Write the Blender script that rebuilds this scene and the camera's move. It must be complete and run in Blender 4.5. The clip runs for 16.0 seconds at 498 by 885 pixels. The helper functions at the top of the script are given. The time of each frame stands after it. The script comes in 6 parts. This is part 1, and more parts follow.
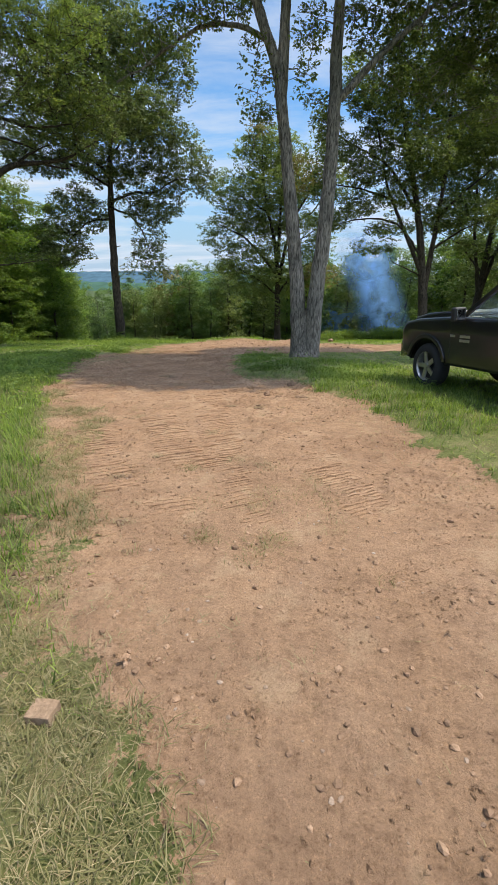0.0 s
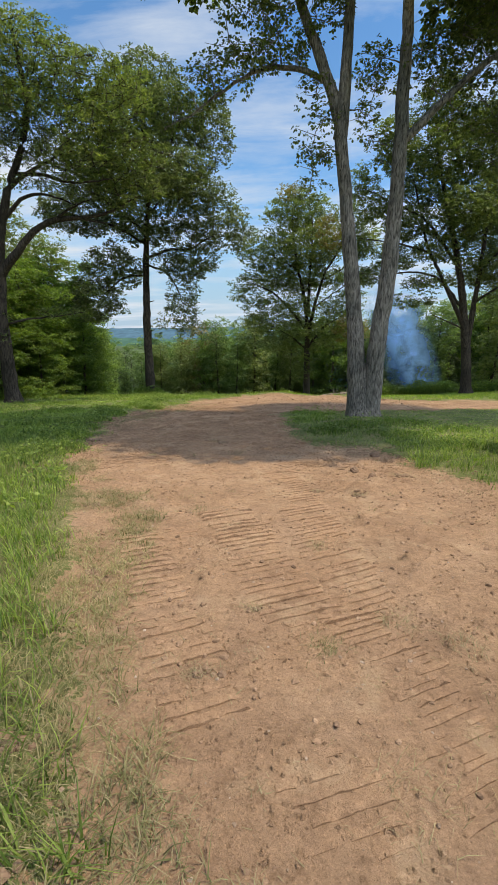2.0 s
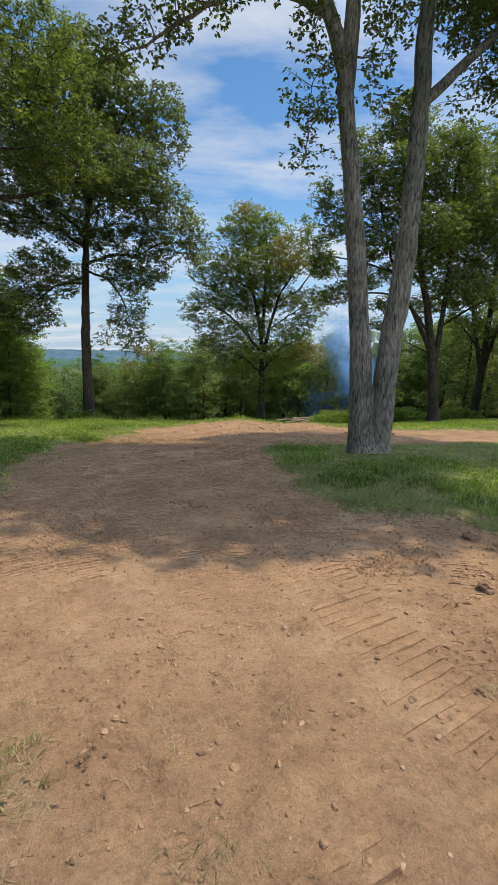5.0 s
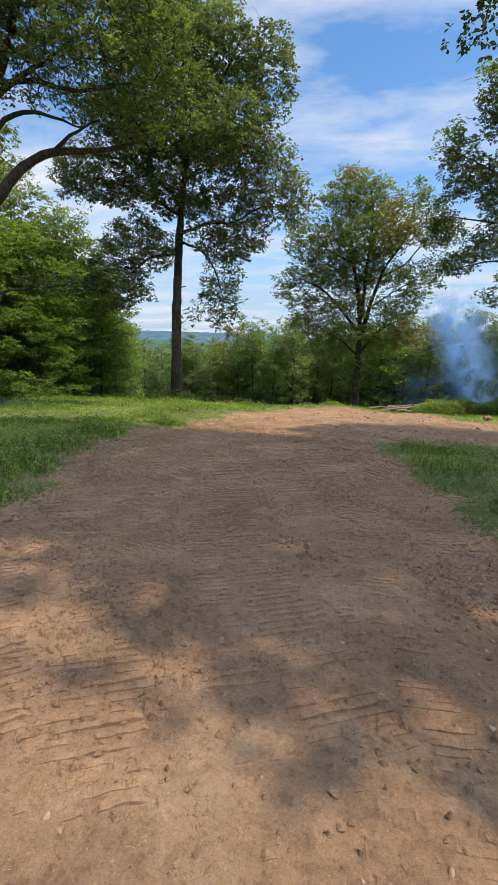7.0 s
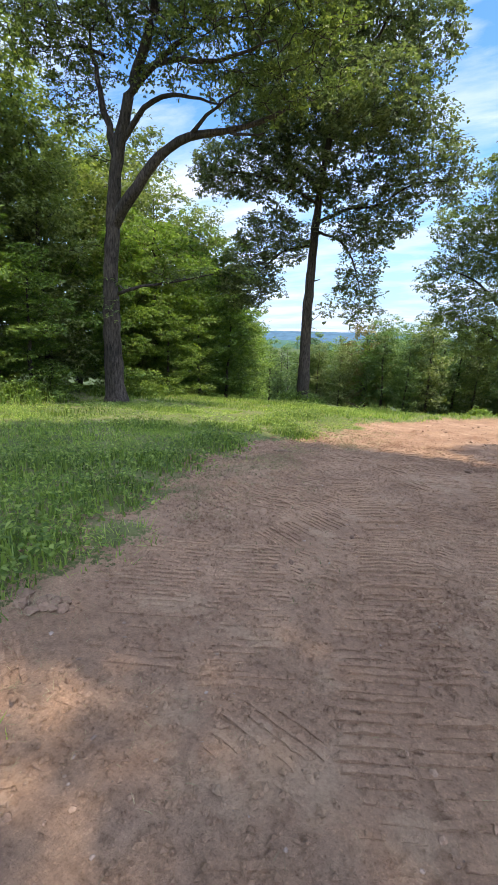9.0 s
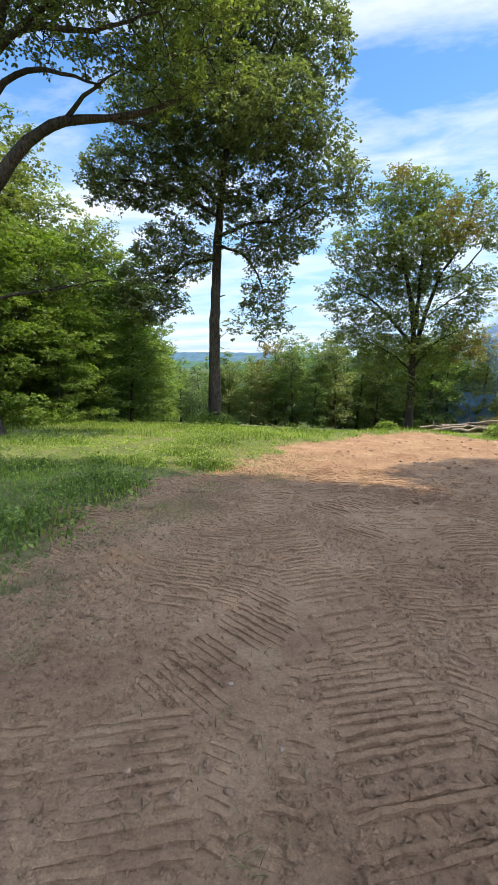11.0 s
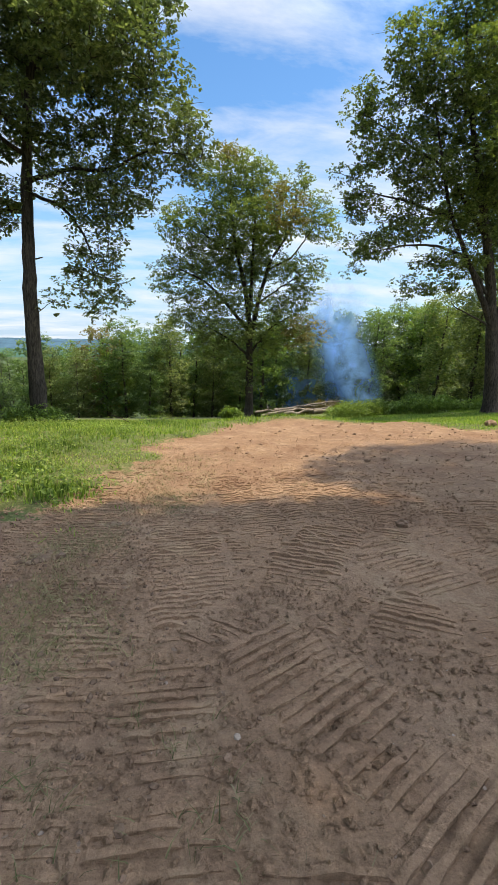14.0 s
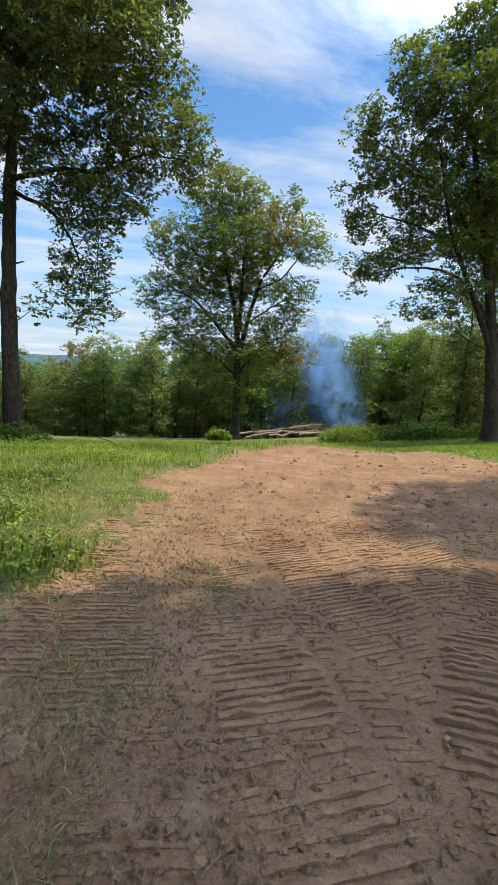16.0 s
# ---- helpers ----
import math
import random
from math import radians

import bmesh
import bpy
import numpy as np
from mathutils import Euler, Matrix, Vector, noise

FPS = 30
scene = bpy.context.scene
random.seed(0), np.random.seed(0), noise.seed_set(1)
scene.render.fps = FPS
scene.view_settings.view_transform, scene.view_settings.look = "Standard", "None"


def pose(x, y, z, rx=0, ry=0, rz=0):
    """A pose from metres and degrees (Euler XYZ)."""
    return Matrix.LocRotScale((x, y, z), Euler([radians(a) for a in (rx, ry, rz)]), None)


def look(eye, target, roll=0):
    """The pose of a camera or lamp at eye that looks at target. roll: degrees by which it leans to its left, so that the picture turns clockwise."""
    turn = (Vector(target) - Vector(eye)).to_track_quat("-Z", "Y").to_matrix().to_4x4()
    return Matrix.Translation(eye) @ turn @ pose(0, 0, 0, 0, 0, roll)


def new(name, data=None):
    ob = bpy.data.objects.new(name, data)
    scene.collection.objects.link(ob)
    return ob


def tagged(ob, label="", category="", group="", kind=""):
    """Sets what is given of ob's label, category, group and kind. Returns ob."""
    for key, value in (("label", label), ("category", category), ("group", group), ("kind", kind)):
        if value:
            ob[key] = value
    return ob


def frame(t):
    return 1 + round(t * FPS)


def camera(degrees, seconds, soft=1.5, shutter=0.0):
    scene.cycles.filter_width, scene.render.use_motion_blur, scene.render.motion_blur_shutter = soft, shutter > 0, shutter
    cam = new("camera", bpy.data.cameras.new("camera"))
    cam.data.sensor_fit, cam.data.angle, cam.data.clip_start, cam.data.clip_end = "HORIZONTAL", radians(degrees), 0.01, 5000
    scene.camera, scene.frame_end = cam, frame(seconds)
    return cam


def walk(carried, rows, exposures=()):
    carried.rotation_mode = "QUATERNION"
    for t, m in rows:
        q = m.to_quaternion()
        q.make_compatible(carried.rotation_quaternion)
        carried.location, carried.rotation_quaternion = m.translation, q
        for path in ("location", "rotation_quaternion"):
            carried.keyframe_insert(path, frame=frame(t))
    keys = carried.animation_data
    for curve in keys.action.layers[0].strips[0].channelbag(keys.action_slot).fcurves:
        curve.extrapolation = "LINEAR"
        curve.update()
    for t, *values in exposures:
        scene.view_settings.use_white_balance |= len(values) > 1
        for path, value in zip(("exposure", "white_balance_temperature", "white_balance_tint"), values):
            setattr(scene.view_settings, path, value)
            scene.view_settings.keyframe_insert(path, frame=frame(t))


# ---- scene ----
cam = camera(59.0, 16.0, soft=1.0)
PATH = [
    (0, (-0.053, 0.916, 1.684), (-0.187, 2.780, 0.970), 0.8),
    (0.5, (-0.337, 1.375, 1.682), (-0.654, 3.243, 1.043), 0.2),
    (1, (-0.584, 1.832, 1.667), (-0.881, 3.732, 1.117), 0.4),
    (1.5, (-0.856, 2.247, 1.606), (-1.104, 4.163, 1.089), 0.7),
    (2, (-1.067, 2.738, 1.537), (-1.300, 4.662, 1.042), 0.5),
    (2.5, (-1.365, 3.189, 1.488), (-1.579, 5.121, 1.020), 0.6),
    (3, (-1.568, 3.745, 1.390), (-1.749, 5.684, 0.934), 0.7),
    (3.5, (-1.796, 4.253, 1.388), (-1.940, 6.199, 0.952), 0.8),
    (4, (-1.903, 4.785, 1.340), (-1.991, 6.741, 0.935), 0.6),
    (4.2, (-1.924, 5.021, 1.318), (-1.976, 6.980, 0.920), 0.4),
    (6.3, (-2.311, 7.342, 0.978), (-2.252, 9.305, 0.602), 3.3),
    (6.5, (-2.369, 7.559, 0.968), (-2.421, 9.518, 0.567), 3.0),
    (7, (-2.604, 8.010, 0.913), (-2.964, 9.921, 0.443), 2.7),
    (7.5, (-2.805, 8.459, 0.836), (-3.456, 10.267, 0.279), 2.6),
    (8, (-3.038, 8.862, 0.808), (-3.891, 10.568, 0.206), 2.1),
    (8.2, (-3.131, 9.004, 0.813), (-4.003, 10.705, 0.224), 1.7),
    (10.3, (-3.619, 10.519, 0.717), (-4.370, 12.340, 0.369), 1.3),
    (10.5, (-3.692, 10.645, 0.699), (-4.385, 12.485, 0.336), 1.2),
    (11, (-3.851, 11.005, 0.646), (-4.372, 12.895, 0.253), 1.3),
    (11.5, (-4.063, 11.367, 0.610), (-4.412, 13.291, 0.187), 0.9),
    (12, (-4.250, 11.717, 0.575), (-4.421, 13.664, 0.149), 1.7),
    (12.5, (-4.413, 12.089, 0.532), (-4.417, 14.048, 0.132), 2.9),
    (13, (-4.602, 12.417, 0.479), (-4.497, 14.375, 0.084), 3.2),
    (13.5, (-4.733, 12.779, 0.395), (-4.560, 14.730, -0.010), 2.7),
    (14, (-4.896, 13.134, 0.340), (-4.670, 15.075, -0.083), 2.0),
    (14.5, (-5.002, 13.489, 0.294), (-4.757, 15.428, -0.132), 2.0),
    (15, (-5.162, 13.855, 0.278), (-4.902, 15.799, -0.116), 2.6),
    (15.5, (-5.287, 14.187, 0.260), (-4.992, 16.135, -0.086), 3.4),
    (16, (-5.397, 14.538, 0.217), (-5.074, 16.484, -0.109), 3.7),
]
walk(cam, [(t, look(eye, target, roll)) for t, eye, target, roll in PATH],
     [(0, 0.10, 6800, 10), (2.0, 0.02, 7080, 9), (4.2, 0.0, 7150, 10), (6.4, 0.06, 7150, 11), (7.2, 0.26, 6950, 14), (8.1, 0.76, 6420, 18),
      (10.3, 0.62, 6700, 16), (11.2, 0.58, 6980, 11), (12.5, 0.28, 7120, 10), (14, 0.36, 7150, 11), (16, 0.22, 7150, 11)])

# ---------------------------------------------------------------- light
SUN_TO = Vector((0.385, 0.03, 0.92)).normalized()


def make_world():
    w = bpy.data.worlds.new("summer_sky")
    scene.world = w
    w.use_nodes = True
    nt = w.node_tree
    nt.nodes.clear()
    N = nt.nodes.new
    out, bg, sky = N("ShaderNodeOutputWorld"), N("ShaderNodeBackground"), N("ShaderNodeTexSky")
    sky.sky_type, sky.sun_disc = "NISHITA", False
    sky.sun_elevation = math.asin(SUN_TO.z)
    sky.sun_rotation = math.atan2(SUN_TO.x, SUN_TO.y)
    sky.air_density, sky.dust_density, sky.ozone_density = 1.0, 0.3, 2.2
    co, sep = N("ShaderNodeTexCoord"), N("ShaderNodeSeparateXYZ")
    nt.links.new(co.outputs["Generated"], sep.inputs[0])
    up = N("ShaderNodeMath")
    up.operation, up.inputs[1].default_value = "ADD", 0.16
    nt.links.new(sep.outputs["Z"], up.inputs[0])
    mx = N("ShaderNodeMath")
    mx.operation, mx.inputs[1].default_value = "MAXIMUM", 0.05
    nt.links.new(up.outputs[0], mx.inputs[0])
    comb = N("ShaderNodeCombineXYZ")
    for k in ("X", "Y"):
        d = N("ShaderNodeMath")
        d.operation = "DIVIDE"
        nt.links.new(sep.outputs[k], d.inputs[0])
        nt.links.new(mx.outputs[0], d.inputs[1])
        nt.links.new(d.outputs[0], comb.inputs[k])
    mp = N("ShaderNodeMapping")
    mp.inputs["Rotation"].default_value = (0, 0, radians(18))
    mp.inputs["Location"].default_value = (0.55, 0.35, 0.0)
    mp.inputs["Scale"].default_value = (0.7, 1.5, 1.0)
    nt.links.new(comb.outputs[0], mp.inputs[0])
    big, fine = N("ShaderNodeTexNoise"), N("ShaderNodeTexNoise")
    big.inputs["Scale"].default_value, big.inputs["Detail"].default_value = 0.9, 2.0
    fine.inputs["Scale"].default_value, fine.inputs["Detail"].default_value = 2.3, 8.0
    fine.inputs["Roughness"].default_value, fine.inputs["Distortion"].default_value = 0.62, 0.35
    for n in (big, fine):
        nt.links.new(mp.outputs[0], n.inputs["Vector"])
    add = N("ShaderNodeMath")
    add.operation = "ADD"
    nt.links.new(big.outputs["Fac"], add.inputs[0])
    nt.links.new(fine.outputs["Fac"], add.inputs[1])
    ramp = N("ShaderNodeValToRGB")
    ramp.color_ramp.elements[0].position, ramp.color_ramp.elements[1].position = 0.43, 0.63
    half = N("ShaderNodeMath")
    half.operation, half.inputs[1].default_value = "MULTIPLY", 0.5
    nt.links.new(add.outputs[0], half.inputs[0])
    nt.links.new(half.outputs[0], ramp.inputs[0])
    mix = N("ShaderNodeMixRGB")
    mix.inputs["Color2"].default_value = (5.4, 5.6, 5.9, 1)
    low = N("ShaderNodeMapRange")
    low.inputs["From Min"].default_value, low.inputs["From Max"].default_value = 0.20, 0.0
    low.inputs["To Max"].default_value = 0.10
    nt.links.new(sep.outputs["Z"], low.inputs["Value"])
    most = N("ShaderNodeMath")
    most.operation = "MAXIMUM"
    nt.links.new(ramp.outputs["Color"], most.inputs[0])
    nt.links.new(low.outputs[0], most.inputs[1])
    nt.links.new(most.outputs[0], mix.inputs["Fac"])
    dot = N("ShaderNodeVectorMath")
    dot.operation, dot.inputs[1].default_value = "DOT_PRODUCT", SUN_TO
    nt.links.new(co.outputs["Generated"], dot.inputs[0])
    halo = N("ShaderNodeMapRange")
    halo.interpolation_type = "SMOOTHSTEP"
    halo.inputs["From Min"].default_value, halo.inputs["From Max"].default_value = 0.54, 1.0
    halo.inputs["To Min"].default_value, halo.inputs["To Max"].default_value = 0.0, 0.95
    nt.links.new(dot.outputs["Value"], halo.inputs["Value"])
    bright = N("ShaderNodeMixRGB")
    bright.inputs["Color1"].default_value, bright.inputs["Color2"].default_value = (4.6, 5.2, 6.15, 1), (36.0, 42.5, 55.0, 1)
    nt.links.new(halo.outputs[0], bright.inputs["Fac"])
    nt.links.new(bright.outputs[0], mix.inputs["Color2"])
    hsv = N("ShaderNodeHueSaturation")
    hsv.inputs["Saturation"].default_value, hsv.inputs["Value"].default_value = 1.25, 1.22
    nt.links.new(sky.outputs[0], hsv.inputs["Color"])
    rim = N("ShaderNodeMapRange")
    rim.interpolation_type = "SMOOTHSTEP"
    rim.inputs["From Min"].default_value, rim.inputs["From Max"].default_value = 0.34, 0.0
    rim.inputs["To Min"].default_value, rim.inputs["To Max"].default_value = 0.0, 0.85
    nt.links.new(sep.outputs["Z"], rim.inputs["Value"])
    clear = N("ShaderNodeMixRGB")
    clear.inputs["Color2"].default_value = (1.8, 3.25, 5.2, 1)
    nt.links.new(rim.outputs[0], clear.inputs["Fac"])
    nt.links.new(hsv.outputs[0], clear.inputs["Color1"])
    nt.links.new(clear.outputs[0], mix.inputs["Color1"])
    nt.links.new(mix.outputs[0], bg.inputs["Color"])
    bg.inputs["Strength"].default_value = 0.15
    nt.links.new(bg.outputs[0], out.inputs[0])


make_world()
sun_data = bpy.data.lights.new("sun", "SUN")
sun_data.energy, sun_data.angle, sun_data.color = 4.6, radians(0.6), (1.0, 0.90, 0.715)
sun = new("sun", sun_data)
sun.matrix_world = look(SUN_TO * 60, (0, 0, 0))


# ---------------------------------------------------------------- materials
def material(name, rough=0.8, metal=0.0):
    m = bpy.data.materials.new(name)
    m.use_nodes = True
    b = m.node_tree.nodes["Principled BSDF"]
    b.inputs["Roughness"].default_value, b.inputs["Metallic"].default_value = rough, metal
    return m, m.node_tree, b


def ramp_node(nt, stops):
    r = nt.nodes.new("ShaderNodeValToRGB")
    el = r.color_ramp.elements
    while len(el) < len(stops):
        el.new(0.5)
    for e, (p, c) in zip(el, stops):
        e.position, e.color = p, (*c, 1)
    return r


def noise_node(nt, scale, detail=4.0, rough=0.55, coord="Object"):
    co = nt.nodes.new("ShaderNodeTexCoord")
    n = nt.nodes.new("ShaderNodeTexNoise")
    n.inputs["Scale"].default_value, n.inputs["Detail"].default_value = scale, detail
    n.inputs["Roughness"].default_value = rough
    nt.links.new(co.outputs[coord], n.inputs["Vector"])
    return n


def mix_node(nt, fac, a, b, blend="MIX"):
    m = nt.nodes.new("ShaderNodeMixRGB")
    m.blend_type = blend
    for sock, v in zip(m.inputs, (fac, a, b)):
        if isinstance(v, (int, float)):
            sock.default_value = v
        elif isinstance(v, tuple):
            sock.default_value = (*v, 1)
        else:
            nt.links.new(v, sock)
    return m


def bump_node(nt, b, height, strength, distance):
    n = nt.nodes.new("ShaderNodeBump")
    n.inputs["Strength"].default_value, n.inputs["Distance"].default_value = strength, distance
    nt.links.new(height, n.inputs["Height"])
    nt.links.new(n.outputs[0], b.inputs["Normal"])
    return n


def leaf_material(name, stops, through_light=0.35, rough=0.5, tint=None):
    """Leaf: each leaf takes its own green; part of the light comes through."""
    m, nt, b = material(name, rough)
    geo = nt.nodes.new("ShaderNodeNewGeometry")
    r = ramp_node(nt, stops)
    nt.links.new(geo.outputs["Random Per Island"], r.inputs[0])
    n = noise_node(nt, 0.45, 2.0)
    rr = ramp_node(nt, [(0.35, (0.72, 0.74, 0.72)), (0.65, (1.2, 1.16, 1.05))])
    nt.links.new(n.outputs["Fac"], rr.inputs[0])
    col = mix_node(nt, 1.0, r.outputs[0], rr.outputs[0], "MULTIPLY")
    nt.links.new(col.outputs[0], b.inputs["Base Color"])
    b.inputs["Specular IOR Level"].default_value = 0.35
    tr = nt.nodes.new("ShaderNodeBsdfTranslucent")
    warm = mix_node(nt, 1.0, col.outputs[0], (1.30, 1.50, 0.55) if tint is None else tint, "MULTIPLY")
    nt.links.new(warm.outputs[0], tr.inputs["Color"])
    sh = nt.nodes.new("ShaderNodeMixShader")
    sh.inputs[0].default_value = through_light
    nt.links.new(b.outputs[0], sh.inputs[1])
    nt.links.new(tr.outputs[0], sh.inputs[2])
    nt.links.new(sh.outputs[0], nt.nodes["Material Output"].inputs[0])
    return m


def bark_material(name, dark, light, scale=1.0):
    m, nt, b = material(name, 0.9)
    co = nt.nodes.new("ShaderNodeTexCoord")
    mp = nt.nodes.new("ShaderNodeMapping")
    mp.inputs["Scale"].default_value = (scale * 14, scale * 14, scale * 2.6)
    nt.links.new(co.outputs["Object"], mp.inputs[0])
    n = nt.nodes.new("ShaderNodeTexNoise")
    n.inputs["Scale"].default_value, n.inputs["Detail"].default_value = 1.6, 7.0
    n.inputs["Roughness"].default_value, n.inputs["Distortion"].default_value = 0.65, 0.6
    nt.links.new(mp.outputs[0], n.inputs["Vector"])
    r = ramp_node(nt, [(0.36, dark), (0.62, light)])
    nt.links.new(n.outputs["Fac"], r.inputs[0])
    big = noise_node(nt, 0.9, 3.0)
    rr = ramp_node(nt, [(0.35, (0.58, 0.60, 0.57)), (0.65, (1.15, 1.11, 1.06))])
    nt.links.new(big.outputs["Fac"], rr.inputs[0])
    col = mix_node(nt, 1.0, r.outputs[0], rr.outputs[0], "MULTIPLY")
    nt.links.new(col.outputs[0], b.inputs["Base Color"])
    b.inputs["Specular IOR Level"].default_value = 0.15
    bump_node(nt, b, n.outputs["Fac"], 1.0, 0.035)
    return m


OAK = leaf_material("oak_leaf", [(0.0, (0.072, 0.098, 0.037)), (0.5, (0.118, 0.150, 0.051)), (0.85, (0.185, 0.22, 0.074)), (1.0, (0.26, 0.285, 0.115))], 0.40)
MAPLE = leaf_material("maple_leaf", [(0.0, (0.075, 0.125, 0.030)), (0.6, (0.13, 0.20, 0.045)), (1.0, (0.23, 0.31, 0.07))], 0.48)
CREST = leaf_material("crest_oak_leaf", [(0.0, (0.078, 0.102, 0.046)), (0.5, (0.122, 0.150, 0.066)), (0.85, (0.185, 0.212, 0.096)), (1.0, (0.255, 0.275, 0.14))], 0.38, tint=(1.18, 1.36, 0.64))
PALE = leaf_material("pale_leaf", [(0.0, (0.108, 0.140, 0.052)), (0.6, (0.178, 0.215, 0.080)), (1.0, (0.27, 0.295, 0.125))], 0.45)
WOODS = leaf_material("woodland_leaf", [(0.0, (0.072, 0.122, 0.042)), (0.6, (0.130, 0.196, 0.066)), (1.0, (0.21, 0.28, 0.095))], 0.46)
BROWNED = leaf_material("browned_leaf", [(0.0, (0.15, 0.112, 0.047)), (0.5, (0.21, 0.163, 0.064)), (1.0, (0.185, 0.19, 0.068))], 0.4)
CEDAR = leaf_material("evergreen_spray", [(0.0, (0.035, 0.062, 0.024)), (0.6, (0.062, 0.10, 0.036)), (1.0, (0.10, 0.14, 0.055))], 0.2)
BARK = bark_material("grey_bark", (0.06, 0.052, 0.044), (0.34, 0.305, 0.265), 1.15)
BARK_DARK = bark_material("dark_bark", (0.024, 0.019, 0.016), (0.105, 0.085, 0.068))


# ---------------------------------------------------------------- mesh helpers
def mesh_np(name, verts, faces, mat, attrs=None, smooth=False):
    """A mesh from arrays: faces are rows of equal length."""
    me = bpy.data.meshes.new(name)
    verts, faces = np.asarray(verts, np.float32), np.asarray(faces, np.int32)
    k = faces.shape[1]
    me.vertices.add(len(verts))
    me.vertices.foreach_set("co", verts.ravel())
    me.loops.add(faces.size)
    me.loops.foreach_set("vertex_index", faces.ravel())
    me.polygons.add(len(faces))
    me.polygons.foreach_set("loop_start", np.arange(0, faces.size, k, dtype=np.int32))
    me.polygons.foreach_set("use_smooth", np.full(len(faces), smooth))
    me.update(calc_edges=True)
    me.validate()
    for key, val in (attrs or {}).items():
        a = me.attributes.new(key, "FLOAT", "POINT")
        a.data.foreach_set("value", np.asarray(val, np.float32))
    if mat:
        me.materials.append(mat)
    return me


class Build:
    """Collects vertices and quads of several pieces into one mesh."""

    def __init__(self):
        self.v, self.f, self.n = [], [], 0

    def put(self, v, f):
        self.v.append(np.asarray(v, float))
        self.f.append(np.asarray(f, int) + self.n)
        self.n += len(v)

    def tube(self, pts, radii, sides=8, flute=0.0):
        pts, radii = np.asarray(pts, float), np.asarray(radii, float)
        d = np.gradient(pts, axis=0)
        d /= np.linalg.norm(d, axis=1)[:, None] + 1e-9
        ref = np.where(np.abs(d[:, 2:3]) > 0.9, np.array([[1.0, 0, 0]]), np.array([[0, 0, 1.0]]))
        a = np.cross(d, ref)
        a /= np.linalg.norm(a, axis=1)[:, None] + 1e-9
        b = np.cross(d, a)
        ang = np.linspace(0, 2 * np.pi, sides, endpoint=False)
        rad = radii[:, None] * (1 + flute * np.sin(ang * 3 + pts[:1, 0]) + flute * 0.6 * np.sin(ang * 5 + 1 + pts[:, 2:3]))
        ring = pts[:, None] + rad[..., None] * (np.cos(ang)[None, :, None] * a[:, None] + np.sin(ang)[None, :, None] * b[:, None])
        n = len(pts)
        i, j = np.meshgrid(np.arange(n - 1), np.arange(sides), indexing="ij")
        k = (j + 1) % sides
        f = np.stack([i * sides + j, i * sides + k, (i + 1) * sides + k, (i + 1) * sides + j], -1).reshape(-1, 4)
        self.put(ring.reshape(-1, 3), f)

    def mesh(self, name, mat, smooth=True):
        return mesh_np(name, np.concatenate(self.v), np.concatenate(self.f), mat, smooth=smooth)


def empty(name, place):
    ob = new(name)
    ob.location = place
    ob.empty_display_size = 0.2
    return ob


def part_of(name, me, parent, label=""):
    ob = new(name, me)
    ob.parent = parent
    return tagged(ob, label) if label else ob


def part(name, bm, mat, parent, label=""):
    me = bpy.data.meshes.new(name)
    bm.to_mesh(me)
    bm.free()
    if mat:
        me.materials.append(mat)
    return part_of(name, me, parent, label)


# ---------------------------------------------------------------- ground
def smooth_step(a, b, v):
    t = np.clip((v - a) / (b - a), 0, 1)
    return t * t * (3 - 2 * t)


def value_noise(x, y, seed=0):
    """Smooth noise in 0..1 on arrays."""
    xi, yi = np.floor(x).astype(int), np.floor(y).astype(int)
    fx, fy = x - xi, y - yi
    fx, fy = fx * fx * (3 - 2 * fx), fy * fy * (3 - 2 * fy)

    def h(i, j):
        n = (i * 374761393 + j * 668265263 + seed * 1442695) & 0x7FFFFFFF
        n = ((n ^ (n >> 13)) * 1274126177) & 0x7FFFFFFF
        return ((n ^ (n >> 16)) & 0xFFFF) / 65535.0

    return (h(xi, yi) * (1 - fx) + h(xi + 1, yi) * fx) * (1 - fy) + (h(xi, yi + 1) * (1 - fx) + h(xi + 1, yi + 1) * fx) * fy


def fbm(x, y, scale, octaves=3, seed=0):
    out, amp, tot = 0, 1.0, 0
    for o in range(octaves):
        out = out + amp * value_noise(x * scale * 2**o + 17.3 * o, y * scale * 2**o - 9.1 * o, seed + o)
        tot += amp
        amp *= 0.5
    return out / tot


def ground_z(x, y):
    """Smooth lie of the land: a slope down past the crest, a valley and a far ridge."""
    x, y = np.asarray(x, float), np.asarray(y, float)
    near = 0.365 + 0.0231 * np.clip(x, -14, 14) - 0.0781 * np.clip(y, -12, 24)
    z = near - 0.165 * np.clip(y - 24, 0, 7) - 0.149 * np.clip(y - 31, 0, 23) - 0.19 * np.clip(y - 54, 0, 26) - 0.11 * np.clip(y - 80, 0, 320)
    z = z - 0.05 * np.clip(-x - 18, 0, 60) - 0.012 * np.clip(x - 14, 0, 80)
    z = z + 0.055 * np.clip(x - 2, 0, 20) * smooth_step(20, 40, y)
    return z


